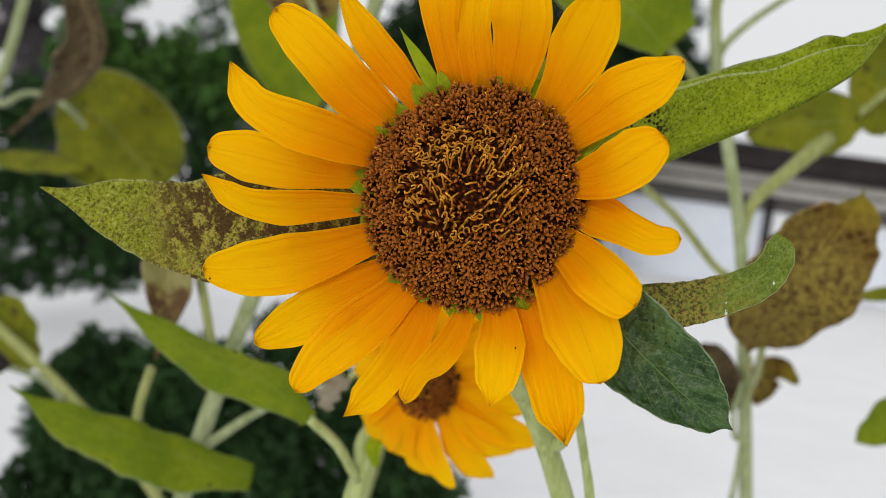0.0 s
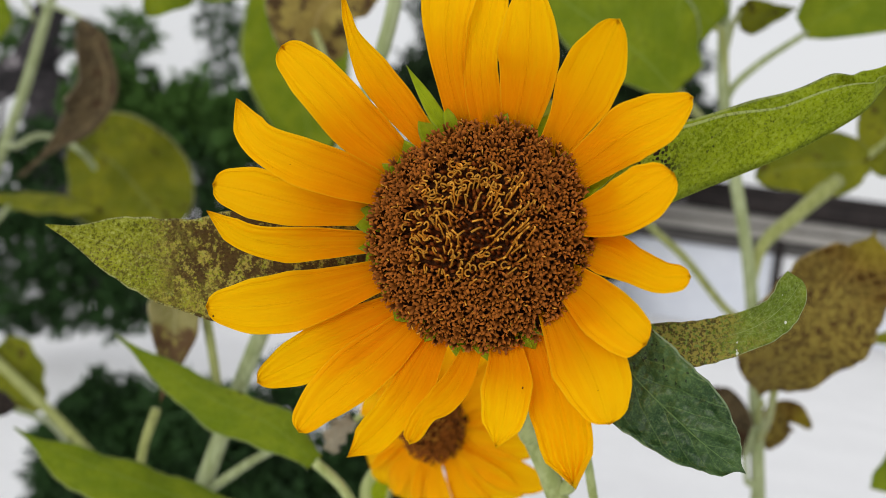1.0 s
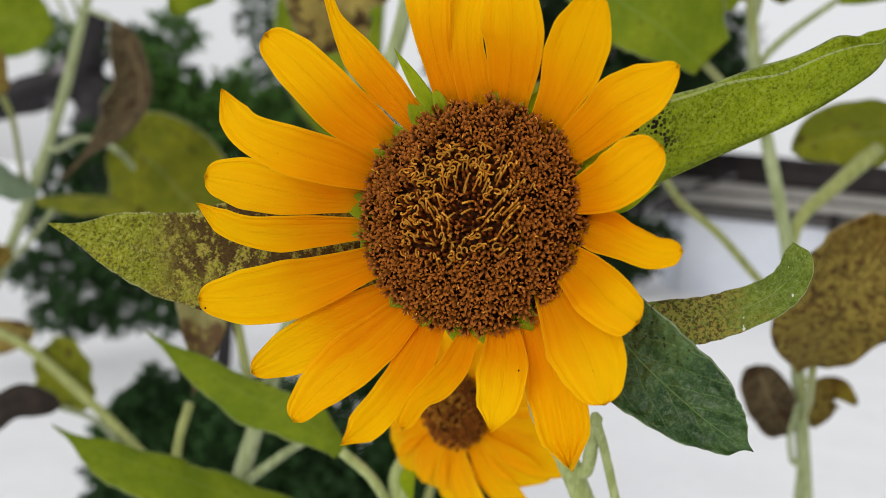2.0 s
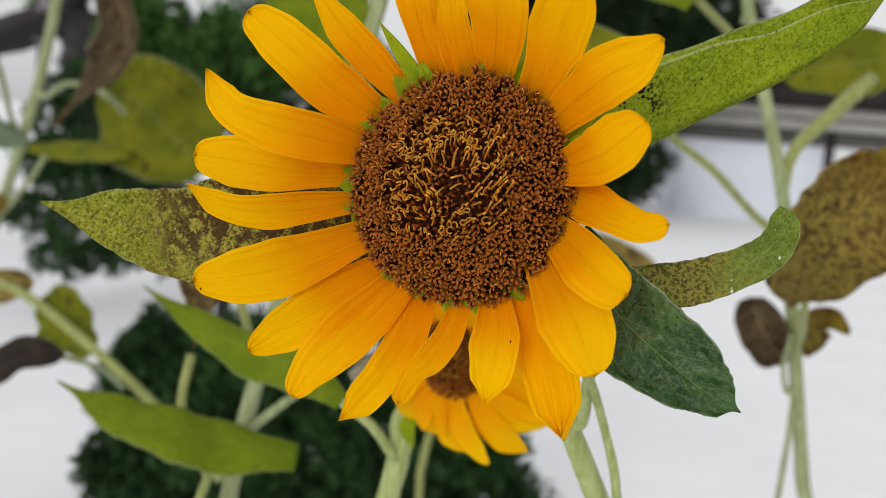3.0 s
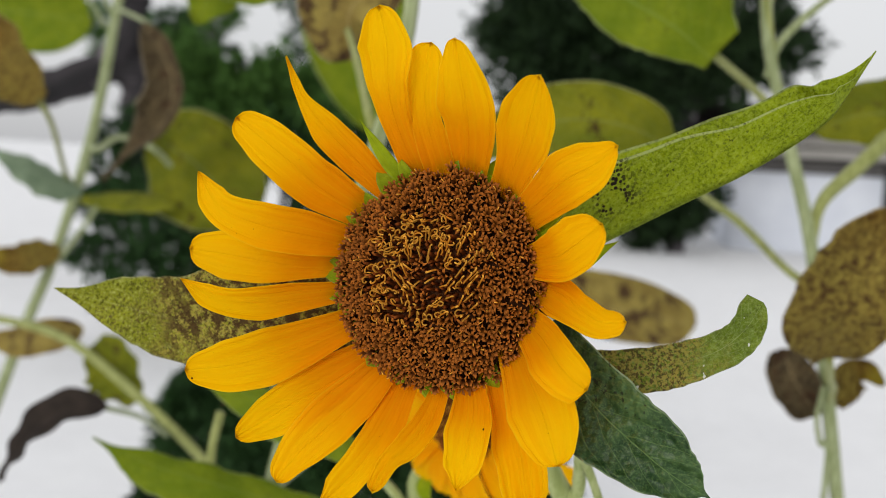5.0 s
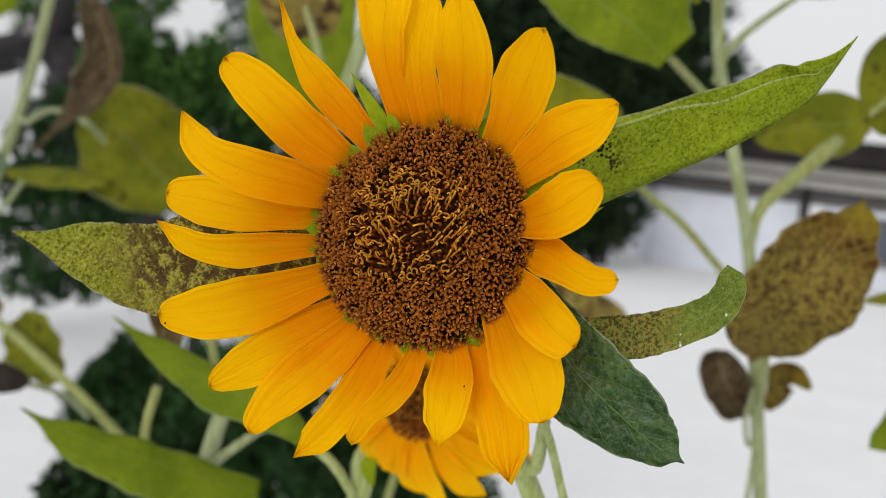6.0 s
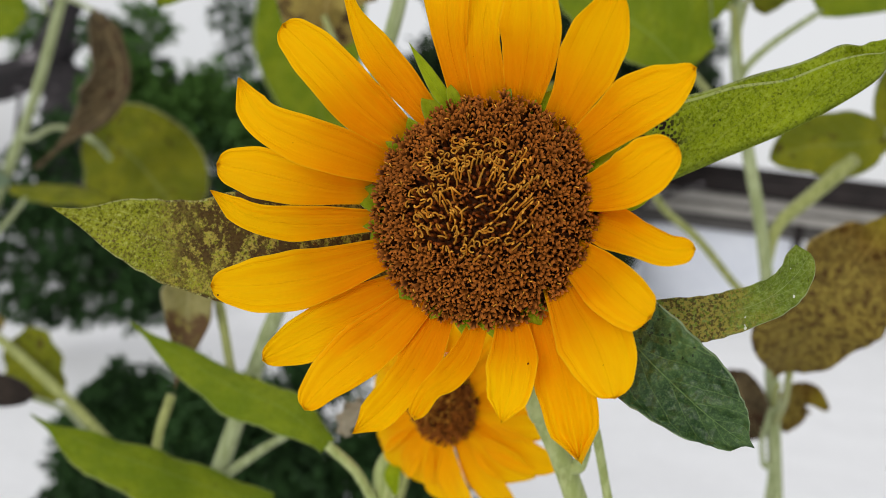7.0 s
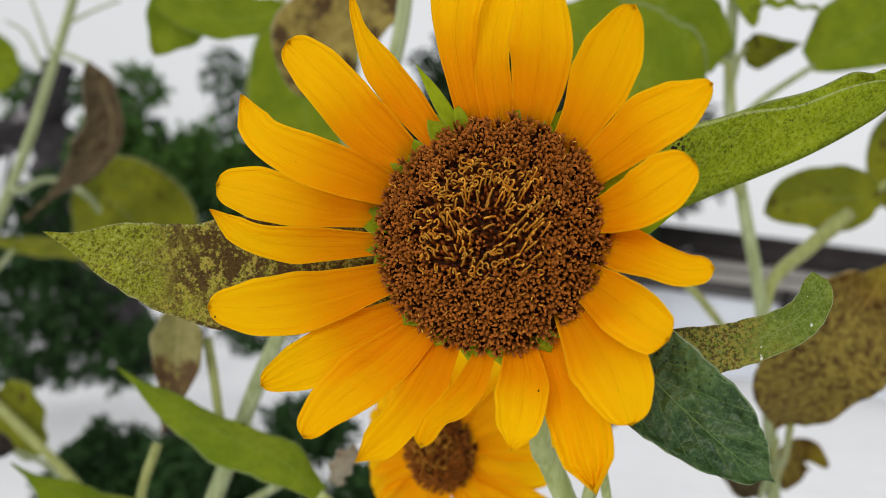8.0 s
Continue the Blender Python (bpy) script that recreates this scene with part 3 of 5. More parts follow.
# midrib, half widths at five stations (mm), pointed or round tip, depth of the tip notch (mm)
PETALS = [
    ([(-0.0288, 0.0197, 1.4614), (-0.0377, 0.0067, 1.4629), (-0.0500, -0.0015, 1.4655), (-0.0620, -0.0054, 1.4703), (-0.0696, -0.0054, 1.4809)], (3.9, 7.0, 7.2, 5.2, 3.9), True, 0),
    ([(-0.0252, 0.0199, 1.4721), (-0.0342, 0.0115, 1.4776), (-0.0422, 0.0051, 1.4847), (-0.0508, 0.0009, 1.4916), (-0.0597, -0.0013, 1.4983)], (3.9, 8.0, 8.0, 7.4, 5.0), False, 1.2),
    ([(-0.0158, 0.0202, 1.4796), (-0.0253, 0.0152, 1.4880), (-0.0339, 0.0102, 1.4967), (-0.0406, 0.0049, 1.5063), (-0.0443, -0.0007, 1.5178)], (2.9, 5.5, 5.4, 1.9, 1.2), True, 0),
    ([(-0.0038, 0.0180, 1.4846), (-0.0095, 0.0096, 1.4972), (-0.0120, 0.0022, 1.5097), (-0.0117, -0.0042, 1.5212), (-0.0138, -0.0088, 1.5325)], (3.9, 4.6, 6.7, 9.0, 5.3), False, 1),
    ([(0.0045, 0.0176, 1.4856), (0.0008, 0.0111, 1.4948), (-0.0009, 0.0053, 1.5045), (-0.0002, 0.0000, 1.5135), (0.0015, -0.0043, 1.5230)], (4.2, 5.4, 5.5, 5.9, 5.0), False, 0.8),
    ([(0.0129, 0.0172, 1.4858), (0.0134, 0.0054, 1.4960), (0.0132, -0.0042, 1.5052), (0.0120, -0.0117, 1.5142), (0.0108, -0.0172, 1.5228)], (4.3, 7.9, 9.0, 6.7, 3.4), False, 0),
    ([(0.0244, 0.0137, 1.4779), (0.0275, 0.0065, 1.4872), (0.0312, -0.0022, 1.4968), (0.0336, -0.0124, 1.5047), (0.0358, -0.0241, 1.5126)], (2.3, 6.3, 9.4, 8.7, 4.7), False, 0.8),
    ([(0.0314, 0.0112, 1.4729), (0.0383, -0.0004, 1.4793), (0.0446, -0.0099, 1.4853), (0.0518, -0.0177, 1.4897), (0.0578, -0.0232, 1.4950)], (2.5, 6.9, 8.5, 6.9, 3.2), False, 0.6),
    ([(0.0350, 0.0101, 1.4602), (0.0399, -0.0048, 1.4613), (0.0449, -0.0160, 1.4643), (0.0502, -0.0234, 1.4693), (0.0550, -0.0272, 1.4743)], (2.5, 6.3, 7.9, 7.8, 5.0), False, 0),
    ([(0.0376, 0.0098, 1.4537), (0.0443, -0.0033, 1.4512), (0.0509, -0.0137, 1.4488), (0.0570, -0.0215, 1.4470), (0.0633, -0.0264, 1.4484)], (4.0, 7.4, 5.6, 5.0, 3.8), False, 0),
    ([(0.0356, 0.0072, 1.4415), (0.0402, -0.0067, 1.4376), (0.0448, -0.0170, 1.4344), (0.0494, -0.0236, 1.4314), (0.0543, -0.0267, 1.4287)], (3.7, 7.2, 7.7, 7.2, 5.8), False, 0.6),
    ([(0.0326, 0.0078, 1.4350), (0.0359, -0.0043, 1.4270), (0.0411, -0.0140, 1.4205), (0.0451, -0.0210, 1.4135), (0.0482, -0.0253, 1.4064)], (2.1, 7.5, 10.6, 9.0, 5.7), False, 0),
    ([(0.0272, 0.0083, 1.4245), (0.0315, 0.0012, 1.4145), (0.0358, -0.0068, 1.4056), (0.0392, -0.0157, 1.3971), (0.0413, -0.0253, 1.3885)], (2.1, 5.9, 8.7, 7.9, 5.6), True, 0),
    ([(0.0184, 0.0080, 1.4200), (0.0201, -0.0003, 1.4139), (0.0206, -0.0080, 1.4075), (0.0206, -0.0150, 1.4013), (0.0194, -0.0214, 1.3948)], (2.1, 6.1, 7.7, 6.6, 4.4), True, 0),
    ([(0.0098, 0.0085, 1.4162), (0.0068, 0.0006, 1.4095), (0.0031, -0.0081, 1.4033), (-0.0013, -0.0175, 1.3992), (-0.0035, -0.0284, 1.3940)], (1.7, 4.1, 4.6, 3.5, 2.7), False, 0),
    ([(-0.0038, 0.0113, 1.4152), (-0.0063, 0.0006, 1.4064), (-0.0098, -0.0093, 1.3986), (-0.0141, -0.0184, 1.3924), (-0.0197, -0.0267, 1.3874)], (3.0, 6.1, 6.0, 5.2, 3.6), True, 0),
    ([(-0.0121, 0.0122, 1.4182), (-0.0185, 0.0033, 1.4111), (-0.0246, -0.0046, 1.4042), (-0.0308, -0.0115, 1.3972), (-0.0357, -0.0177, 1.3897)], (3.5, 8.4, 8.5, 7.2, 4.6), False, 0),
    ([(-0.0188, 0.0144, 1.4209), (-0.0272, 0.0060, 1.4163), (-0.0348, -0.0020, 1.4112), (-0.0422, -0.0095, 1.4062), (-0.0495, -0.0165, 1.4015)], (3.2, 8.0, 8.3, 6.6, 3.6), False, 0),
    ([(-0.0255, 0.0159, 1.4331), (-0.0357, 0.0058, 1.4279), (-0.0461, -0.0027, 1.4238), (-0.0568, -0.0094, 1.4212), (-0.0677, -0.0144, 1.4202)], (3.0, 7.4, 8.9, 8.1, 4.7), False, 0.6),
    ([(-0.0286, 0.0180, 1.4436), (-0.0400, 0.0099, 1.4417), (-0.0514, 0.0028, 1.4400), (-0.0625, -0.0029, 1.4412), (-0.0736, -0.0071, 1.4471)], (2.4, 5.0, 5.9, 4.4, 3.4), True, 0),
    ([(-0.0290, 0.0195, 1.4537), (-0.0404, 0.0133, 1.4521), (-0.0520, 0.0093, 1.4529), (-0.0648, 0.0077, 1.4543), (-0.0777, 0.0080, 1.4550)], (3.0, 4.7, 7.0, 8.1, 5.4), False, 0.6),
]
for n, (mid, widths, pointed, nick) in enumerate(PETALS):
    rnd = random.Random(n + 40)
    mid = [Vector(p) for p in mid]
    mid[0] = mid[0] + (HEAD - mid[0]) * 0.16 - NORMAL * 0.001
    widths = (max(widths[0] * 1.1, 0.62 * widths[1]), *widths[1:])
    part("petal", blade(mid, 0.00104, NORMAL, 0, rnd.uniform(-6, 6), fold=rnd.uniform(-2, 6), cup=rnd.uniform(2, 16), wave=0.5, waves=1.3, widths=widths, sharp=pointed,
                        thick=0.0005, origin=BASE1, nu=58, nv=28, seed=n, grooves=rnd.uniform(0.22, 0.42), crimp=1.3 if n == 12 else rnd.uniform(0.10, 0.28),
                        notch=nick * 0.001, rim=(75, 20) if n == 9 else (rnd.uniform(-10, 25), rnd.uniform(-10, 25)), ragged=0.025), PETAL, disc)

# two tiny dark insect specks resting on petals
petals = [ob for ob in bpy.data.objects if ob.name.startswith("petal")]
for spot in (Vector((-0.0640, -0.0070, 1.4170)), Vector((0.0230, -0.0190, 1.4110))):
    best = None
    for ob in petals:
        tree_ = BVHTree.FromPolygons([v.co for v in ob.data.vertices], [list(p.vertices) for p in ob.data.polygons])
        hit = tree_.ray_cast(spot - Vector(BASE1) + NORMAL * 0.05, -NORMAL)
        if hit[0] is not None and (best is None or hit[3] < best[3]):
            best = hit
    if best is not None:
        bm = bmesh.new()
        bmesh.ops.create_uvsphere(bm, u_segments=10, v_segments=6, radius=0.0003)
        bmesh.ops.scale(bm, vec=(0.8, 0.8, 1.3), verts=bm.verts)
        bmesh.ops.translate(bm, vec=best[0] + NORMAL * 0.0002, verts=bm.verts)
        part("speck", bm, DISC, sunflower, "tiny dark brown insect speck")

# green bracts behind the petals
for n in range(26):
    a = 2 * math.pi * n / 26 + 0.1 * math.sin(n * 7)
    out = ACROSS * math.cos(a) + ALONG * math.sin(a)
    rnd = random.Random(n)
    ln = rnd.uniform(0.0125, 0.0165) * (0.5 if math.sin(a) < -0.3 else 1.0)
    c = HEAD + out * RIM * 0.93 - NORMAL * 0.004
    mid = [c, c + out * ln * 0.5 + NORMAL * 0.005, c + out * ln + NORMAL * rnd.uniform(0.003, 0.007)]
    part("bract", blade(mid, rnd.uniform(0.0044, 0.0058), NORMAL, rnd.uniform(-15, 15), fold=10, cup=8, peak=0.3, blunt=1.1, base=0.9, thick=0.0006, origin=BASE1, nu=14, nv=6, seed=n), BRACT, disc)
tips = [((-0.0243, 0.0156, 1.5), (-0.0086, 0.0151, 1.4807)), ((-0.0107, 0.0143, 1.4893), (-0.0058, 0.0147, 1.4808)), ((0.0603, 0.024, 1.4664), (0.0464, 0.0201, 1.4566))]
for n, (tip, root) in enumerate(tips):
    slim = (0.0025, 0.0022, 0.0026)[n]
    tip, root = Vector(tip), Vector(root)
    part("bract", blade([root, (root + tip) / 2 + NORMAL * 0.002, tip], slim, NORMAL, 20 - 12 * n, fold=12, peak=0.3, blunt=1.1, base=0.9, thick=0.0006, origin=BASE1, nu=16, nv=6, seed=n + 90), BRACT, disc)

NECK = HEAD - NORMAL * 0.015
part("stem", tube([NECK, NECK - NORMAL * 0.045, (0.03, 0.09, 1.383), (0.034, 0.097, 1.374), (0.041, 0.103, 1.362), (0.049, 0.11, 1.346), (0.057, 0.117, 1.328), (0.064, 0.123, 1.312), (0.074, 0.131, 1.286), (0.087, 0.14, 1.244), (0.085, 0.16, 1.1), (0.085, 0.24, 0.7), BASE1], 0.0036, 0.0060, 110, 14, 0.03, BASE1, 3), STEM, sunflower)
part("petiole", tube([(0.051, 0.075, 1.383), (0.055, 0.088, 1.372), (0.061, 0.1, 1.354), (0.067, 0.108, 1.334), (0.07, 0.114, 1.314), (0.069, 0.124, 1.289)], 0.0017, 0.0022, 30, 8, 0.05, BASE1, 4), STEM, sunflower)
part("petiole", tube([(0.043, 0.106, 1.353), (0.051, 0.105, 1.355), (0.052, 0.097, 1.366), (0.052, 0.085, 1.38)], 0.0034, 0.0024, 18, 8, 0.05, BASE1, 17), STEM, sunflower)


def leaf(parent, foot, mid, half, mat, label="", **shape):
    return part("leaf", blade(mid, half, origin=foot, **shape), mat, parent, label)


leaf(sunflower, BASE1, [(-0.019, 0.035, 1.434), (-0.045, 0.03, 1.431), (-0.068, 0.03, 1.429), (-0.091, 0.03, 1.427), (-0.116, 0.032, 1.430), (-0.1425, 0.033, 1.434)], 0.001, LEAF_SPECKLED, "yellow-green leaf with brown scorched patch", sharp=True, widths=((11.5, 15.2, 16.8, 11.6, 4.2), (21.0, 23.5, 19.0, 12.0, 3.8)), roll=5, fold=6, cup=6, wave=0.6, teeth=0.05, nu=44, nv=12, seed=1)
leaf(sunflower, BASE1, [(0.036, 0.035, 1.455), (0.052, 0.04, 1.463), (0.078, 0.045, 1.478), (0.102, 0.045, 1.492), (0.122, 0.045, 1.507), (0.129, 0.047, 1.516), (0.138, 0.05, 1.532)], 0.001, LEAF_FRESH, "bright green folded leaf with black specks", facing=(0.1, -0.12, 1), fold=64, cup=6, wave=0.35, waves=5, widths=((21.5, 25.4, 20.6, 13.6, 5.0), (26.5, 28.0, 17.5, 10.5, 3.6)), sharp=True, teeth=0.07, nu=90, nv=14, seed=2)
leaf(sunflower, BASE1, [(0.05, 0.034, 1.4219), (0.0677, 0.03, 1.4243), (0.0821, 0.027, 1.4282), (0.0937, 0.023, 1.4344), (0.1011, 0.021, 1.4425), (0.1051, 0.02, 1.4509)], 0.001, LEAF_EATEN, "green leaf speckled brown towards its base", roll=-8, fold=6, cup=5, wave=0.9, widths=((6.0, 7.2, 6.4, 4.6, 6.2), (6.0, 7.8, 6.2, 6.8, 4.6)), blunt_end=True, teeth=0.05, nu=46, nv=12, seed=3)
leaf(sunflower, BASE1, [(0.039, 0.02, 1.437), (0.055, 0.008, 1.418), (0.073, 0.004, 1.404), (0.084, 0.003, 1.397), (0.0925, 0.003, 1.393)], 0.001, LEAF_DARK, "dark green leaf with pale bloom", roll=8, fold=8, cup=8, wave=0.6, sharp=True, rim=(0, 45), widths=((8.3, 15.2, 14.4, 9.8, 2.8), (9.5, 16.5, 12.6, 6.6, 2.2)), teeth=0.04, nu=44, nv=14, seed=5)

JOINT = NECK - NORMAL * 0.035
for seed, root in enumerate(((-0.019, 0.035, 1.434), (0.036, 0.035, 1.455), (0.047, 0.03, 1.422), (0.039, 0.02, 1.437))):
    root = Vector(root)
    part("petiole", tube([root, (root + JOINT) / 2 - NORMAL * 0.012, JOINT], 0.0022, 0.0026, 14, 8, 0.05, BASE1, 120 + seed), STEM, sunflower)

# ---- the smaller sunflower behind ----
BASE2 = (-0.11, 0.34, 0.0)
second = thing("sunflower", "smaller sunflower with drooping golden petals", "sunflower", BASE2, "sunflowers")
N2 = Vector((-0.42, -0.90, -0.08)).normalized()
C2 = Vector((-0.0135, 0.219, 1.3485))
X2 = Vector((1, 0, 0)) - N2 * N2.x
X2.normalize()
Y2 = N2.cross(X2) if N2.cross(X2).z > 0 else X2.cross(N2)
disc2 = part("disc", shift(disc_mesh(0.0195, 0.006, 0.010, C2, X2, Y2, N2), BASE2), DISC, second, "small brown flower disc")
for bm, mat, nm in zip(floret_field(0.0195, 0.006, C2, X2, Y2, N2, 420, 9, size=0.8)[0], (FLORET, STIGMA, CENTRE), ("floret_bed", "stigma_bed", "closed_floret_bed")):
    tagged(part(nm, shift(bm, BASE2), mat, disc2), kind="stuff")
for n in range(20):
    rnd = random.Random(n + 300)
    a = 2 * math.pi * n / 20 + rnd.uniform(-0.08, 0.08)
    out = X2 * math.cos(a) + Y2 * math.sin(a)
    ln = rnd.uniform(0.043, 0.052)
    c = C2 + out * 0.017 - N2 * 0.002 * (n % 2)
    mid = [c, c + out * ln * 0.38 - N2 * 0.003, c + out * ln * 0.70 - N2 * 0.011, c + out * ln * 0.93 - N2 * rnd.uniform(0.018, 0.026)]
    part("petal", blade(mid, rnd.uniform(0.0102, 0.0130), N2, rnd.uniform(-15, 15), 0, fold=6, cup=14, wave=0.06, waves=1.5, peak=0.52, blunt=0.75, base=0.62, thick=0.0005, origin=BASE2, nu=20, nv=10, seed=n, grooves=0.03), PETAL_YOUNG, disc2)
part("stem", tube([C2 - N2 * 0.008, C2 - N2 * 0.03, (-0.044, 0.27, 1.302), (-0.047, 0.275, 1.276), (-0.054, 0.28, 1.241), (-0.06, 0.284, 1.212), (-0.068, 0.29, 1.166), (-0.081, 0.298, 1.091), (-0.09, 0.31, 0.8), BASE2], 0.0058, 0.0085, 70, 12, 0.04, BASE2, 6), STEM, second)
part("petiole", tube([(-0.049, 0.27, 1.271), (-0.062, 0.255, 1.295), (-0.078, 0.245, 1.310)], 0.0032, 0.003, 12, 8, 0.05, BASE2, 7), STEM, second)
leaf(second, BASE2, [(-0.078, 0.245, 1.310), (-0.108, 0.260, 1.323), (-0.146, 0.280, 1.327), (-0.191, 0.310, 1.335), (-0.238, 0.330, 1.350)], 0.001, LEAF_GREEN, "long green leaf", facing=(0.1, -0.7, 0.65), fold=-6, cup=-8, wave=1.2, sharp=True, widths=((5, 15, 17, 11, 3.2), (5, 15.5, 15, 9, 2.6)), teeth=0.05, nu=44, nv=12, seed=8)
leaf(second, BASE2, [(-0.039, 0.262, 1.305), (-0.04, 0.258, 1.294), (-0.038, 0.262, 1.282)], 0.006, BRACT, roll=30, fold=20, peak=0.4, blunt=0.8, nu=12, nv=6, seed=9)
leaf(second, BASE2, [(-0.0619, 0.27, 1.3313), (-0.0663, 0.265, 1.3267), (-0.0699, 0.262, 1.3194), (-0.0714, 0.262, 1.3115)], 0.009, LEAF_BLEACHED, "pale bleached shrivelled leaf", roll=25, fold=20, cup=20, wave=0.3, peak=0.5, blunt=0.5, nu=18, nv=8, seed=10)

part("petiole", tube([(-0.0619, 0.27, 1.3313), (-0.052, 0.272, 1.338), (-0.044, 0.271, 1.302)], 0.002, 0.0022, 10, 8, 0.05, BASE2, 126), STEM, second)

# ---- the plant on the right, with withered leaves ----
BASE3 = (0.30, 0.66, 0.0)
third = thing("sunflower_plant", "sunflower stalk hung with withering brown leaves", "plant", BASE3, "sunflowers")
part("stem", tube([(0.162, 0.6, 1.848), (0.176, 0.6, 1.64), (0.197, 0.6, 1.55), (0.232, 0.61, 1.439), (0.26, 0.63, 1.316), (0.291, 0.65, 1.162), (0.303, 0.655, 1.104), (0.30, 0.66, 0.9), BASE3], 0.0048, 0.0078, 60, 12, 0.03, BASE3, 11), STEM_PALE, third)
part("petiole", tube([(0.233, 0.61, 1.434), (0.241, 0.62, 1.473), (0.275, 0.65, 1.506), (0.317, 0.68, 1.546)], 0.0045, 0.0085, 18, 8, 0.05, BASE3, 12), STEM_YELLOW, third)
part("petiole", tube([(0.237, 0.61, 1.399), (0.218, 0.63, 1.409), (0.17, 0.6, 1.45), (0.128, 0.57, 1.477), (0.092, 0.5, 1.512)], 0.0042, 0.0035, 20, 8, 0.05, BASE3, 13), STEM_YELLOW, third)
part("petiole", tube([(0.2, 0.6, 1.541), (0.17, 0.57, 1.564), (0.143, 0.53, 1.578), (0.125, 0.5, 1.586)], 0.004, 0.0035, 14, 8, 0.05, BASE3, 14), STEM_YELLOW, third)
part("petiole", tube([(0.182, 0.6, 1.58), (0.188, 0.6, 1.607), (0.212, 0.61, 1.636), (0.254, 0.63, 1.673)], 0.004, 0.003, 14, 8, 0.05, BASE3, 15), STEM_PALE, third)
part("thin_shoot", tube([(0.255, 0.610, 1.307), (0.256, 0.630, 1.274), (0.262, 0.635, 1.248), (0.271, 0.640, 1.210), (0.27, 0.70, 0.8), (0.28, 0.70, 0.0)], 0.0022, 0.003, 24, 8, 0.05, BASE3, 16), STEM_PALE, third)
leaf(third, BASE3, [(0.2197, 0.44, 1.3635), (0.2194, 0.385, 1.4035), (0.2346, 0.38, 1.4427), (0.2489, 0.39, 1.4661), (0.2602, 0.4, 1.4892)], 0.001, LEAF_NETTED, "cupped withering leaf, brown with yellowish tip", roll=4, fold=5, cup=18, wave=3, sharp=True, widths=((12, 53, 40, 16, 4), (10, 32, 34, 24, 9)), teeth=0.06, nu=44, nv=14, seed=21)
leaf(third, BASE3, [(0.2629, 0.65, 1.2727), (0.2479, 0.645, 1.2877), (0.2365, 0.64, 1.3036), (0.229, 0.64, 1.319), (0.2246, 0.645, 1.334)], 0.001, LEAF_DEAD, "shrivelled brown cupped leaf", roll=-12, fold=8, cup=26, wave=4, waves=2.5, widths=((6, 23, 27, 25, 16), (6, 24, 28, 24, 14)), nu=26, nv=14, seed=22)
leaf(third, BASE3, [(0.2793, 0.66, 1.2796), (0.2824, 0.655, 1.3019), (0.2884, 0.65, 1.3176), (0.2995, 0.645, 1.3192), (0.3146, 0.64, 1.3072)], 0.001, LEAF_NETTED, "shrivelled olive-brown leaf", roll=12, twist=-10, fold=10, cup=24, wave=4, waves=2.5, widths=((5, 19, 23, 14, 6), (5, 20, 19, 12, 5)), nu=26, nv=14, seed=23)
leaf(third, BASE3, [(0.124, 0.490, 1.580), (0.094, 0.480, 1.602), (0.060, 0.480, 1.621), (0.028, 0.490, 1.641), (-0.003, 0.500, 1.663)], 0.001, LEAF_GREEN, "broad green leaf", roll=6, fold=4, cup=6, wave=2.5, sharp=True, widths=((9, 27, 32, 24, 11), (28, 54, 54, 40, 18)), teeth=0.05, nu=48, nv=14, seed=24)
leaf(third, BASE3, [(0.344, 0.68, 1.569), (0.308, 0.68, 1.561), (0.274, 0.69, 1.555), (0.243, 0.7, 1.54)], 0.034, LEAF_OLIVE, "yellow-green leaf", roll=6, fold=8, cup=8, wave=0.10, peak=0.42, blunt=0.6, base=0.4, nu=26, nv=10, seed=25)
leaf(third, BASE3, [(0.2499, 0.63, 1.6759), (0.2793, 0.62, 1.6968), (0.3198, 0.63, 1.7251), (0.379, 0.65, 1.7663)], 0.001, LEAF_GREEN, "green leaf", roll=-10, fold=6, cup=6, wave=2, sharp=True, widths=((12, 36, 46, 34, 12), (10, 30, 44, 34, 12)), nu=30, nv=10, seed=26)
leaf(third, BASE3, [(0.1964, 0.66, 1.6846), (0.2098, 0.665, 1.6895), (0.2289, 0.67, 1.6974), (0.2567, 0.68, 1.7086)], 0.001, LEAF_OLIVE, "small yellowing leaf", roll=10, fold=6, cup=6, wave=1, sharp=True, widths=((12, 20, 16, 8, 3), (10, 16, 14, 8, 3)), nu=24, nv=8, seed=27)
leaf(third, BASE3, [(0.099, 0.5, 1.512), (0.061, 0.48, 1.526), (0.019, 0.47, 1.528), (-0.026, 0.48, 1.517), (-0.06, 0.5, 1.499)], 0.031, LEAF_OLIVE, "rounded yellow-green leaf", roll=5, fold=6, cup=8, wave=0.06, peak=0.40, blunt=0.6, base=0.3, nu=30, nv=10, seed=28)
leaf(third, BASE3, [(0.188, 1.15, 1.273), (0.121, 1.12, 1.287), (0.049, 1.1, 1.298), (-0.032, 1.1, 1.315), (-0.093, 1.12, 1.327)], 0.050, LEAF_DRY, "withering olive-brown leaf", roll=8, fold=8, cup=8, wave=0.08, peak=0.40, blunt=0.6, nu=30, nv=10, seed=29)

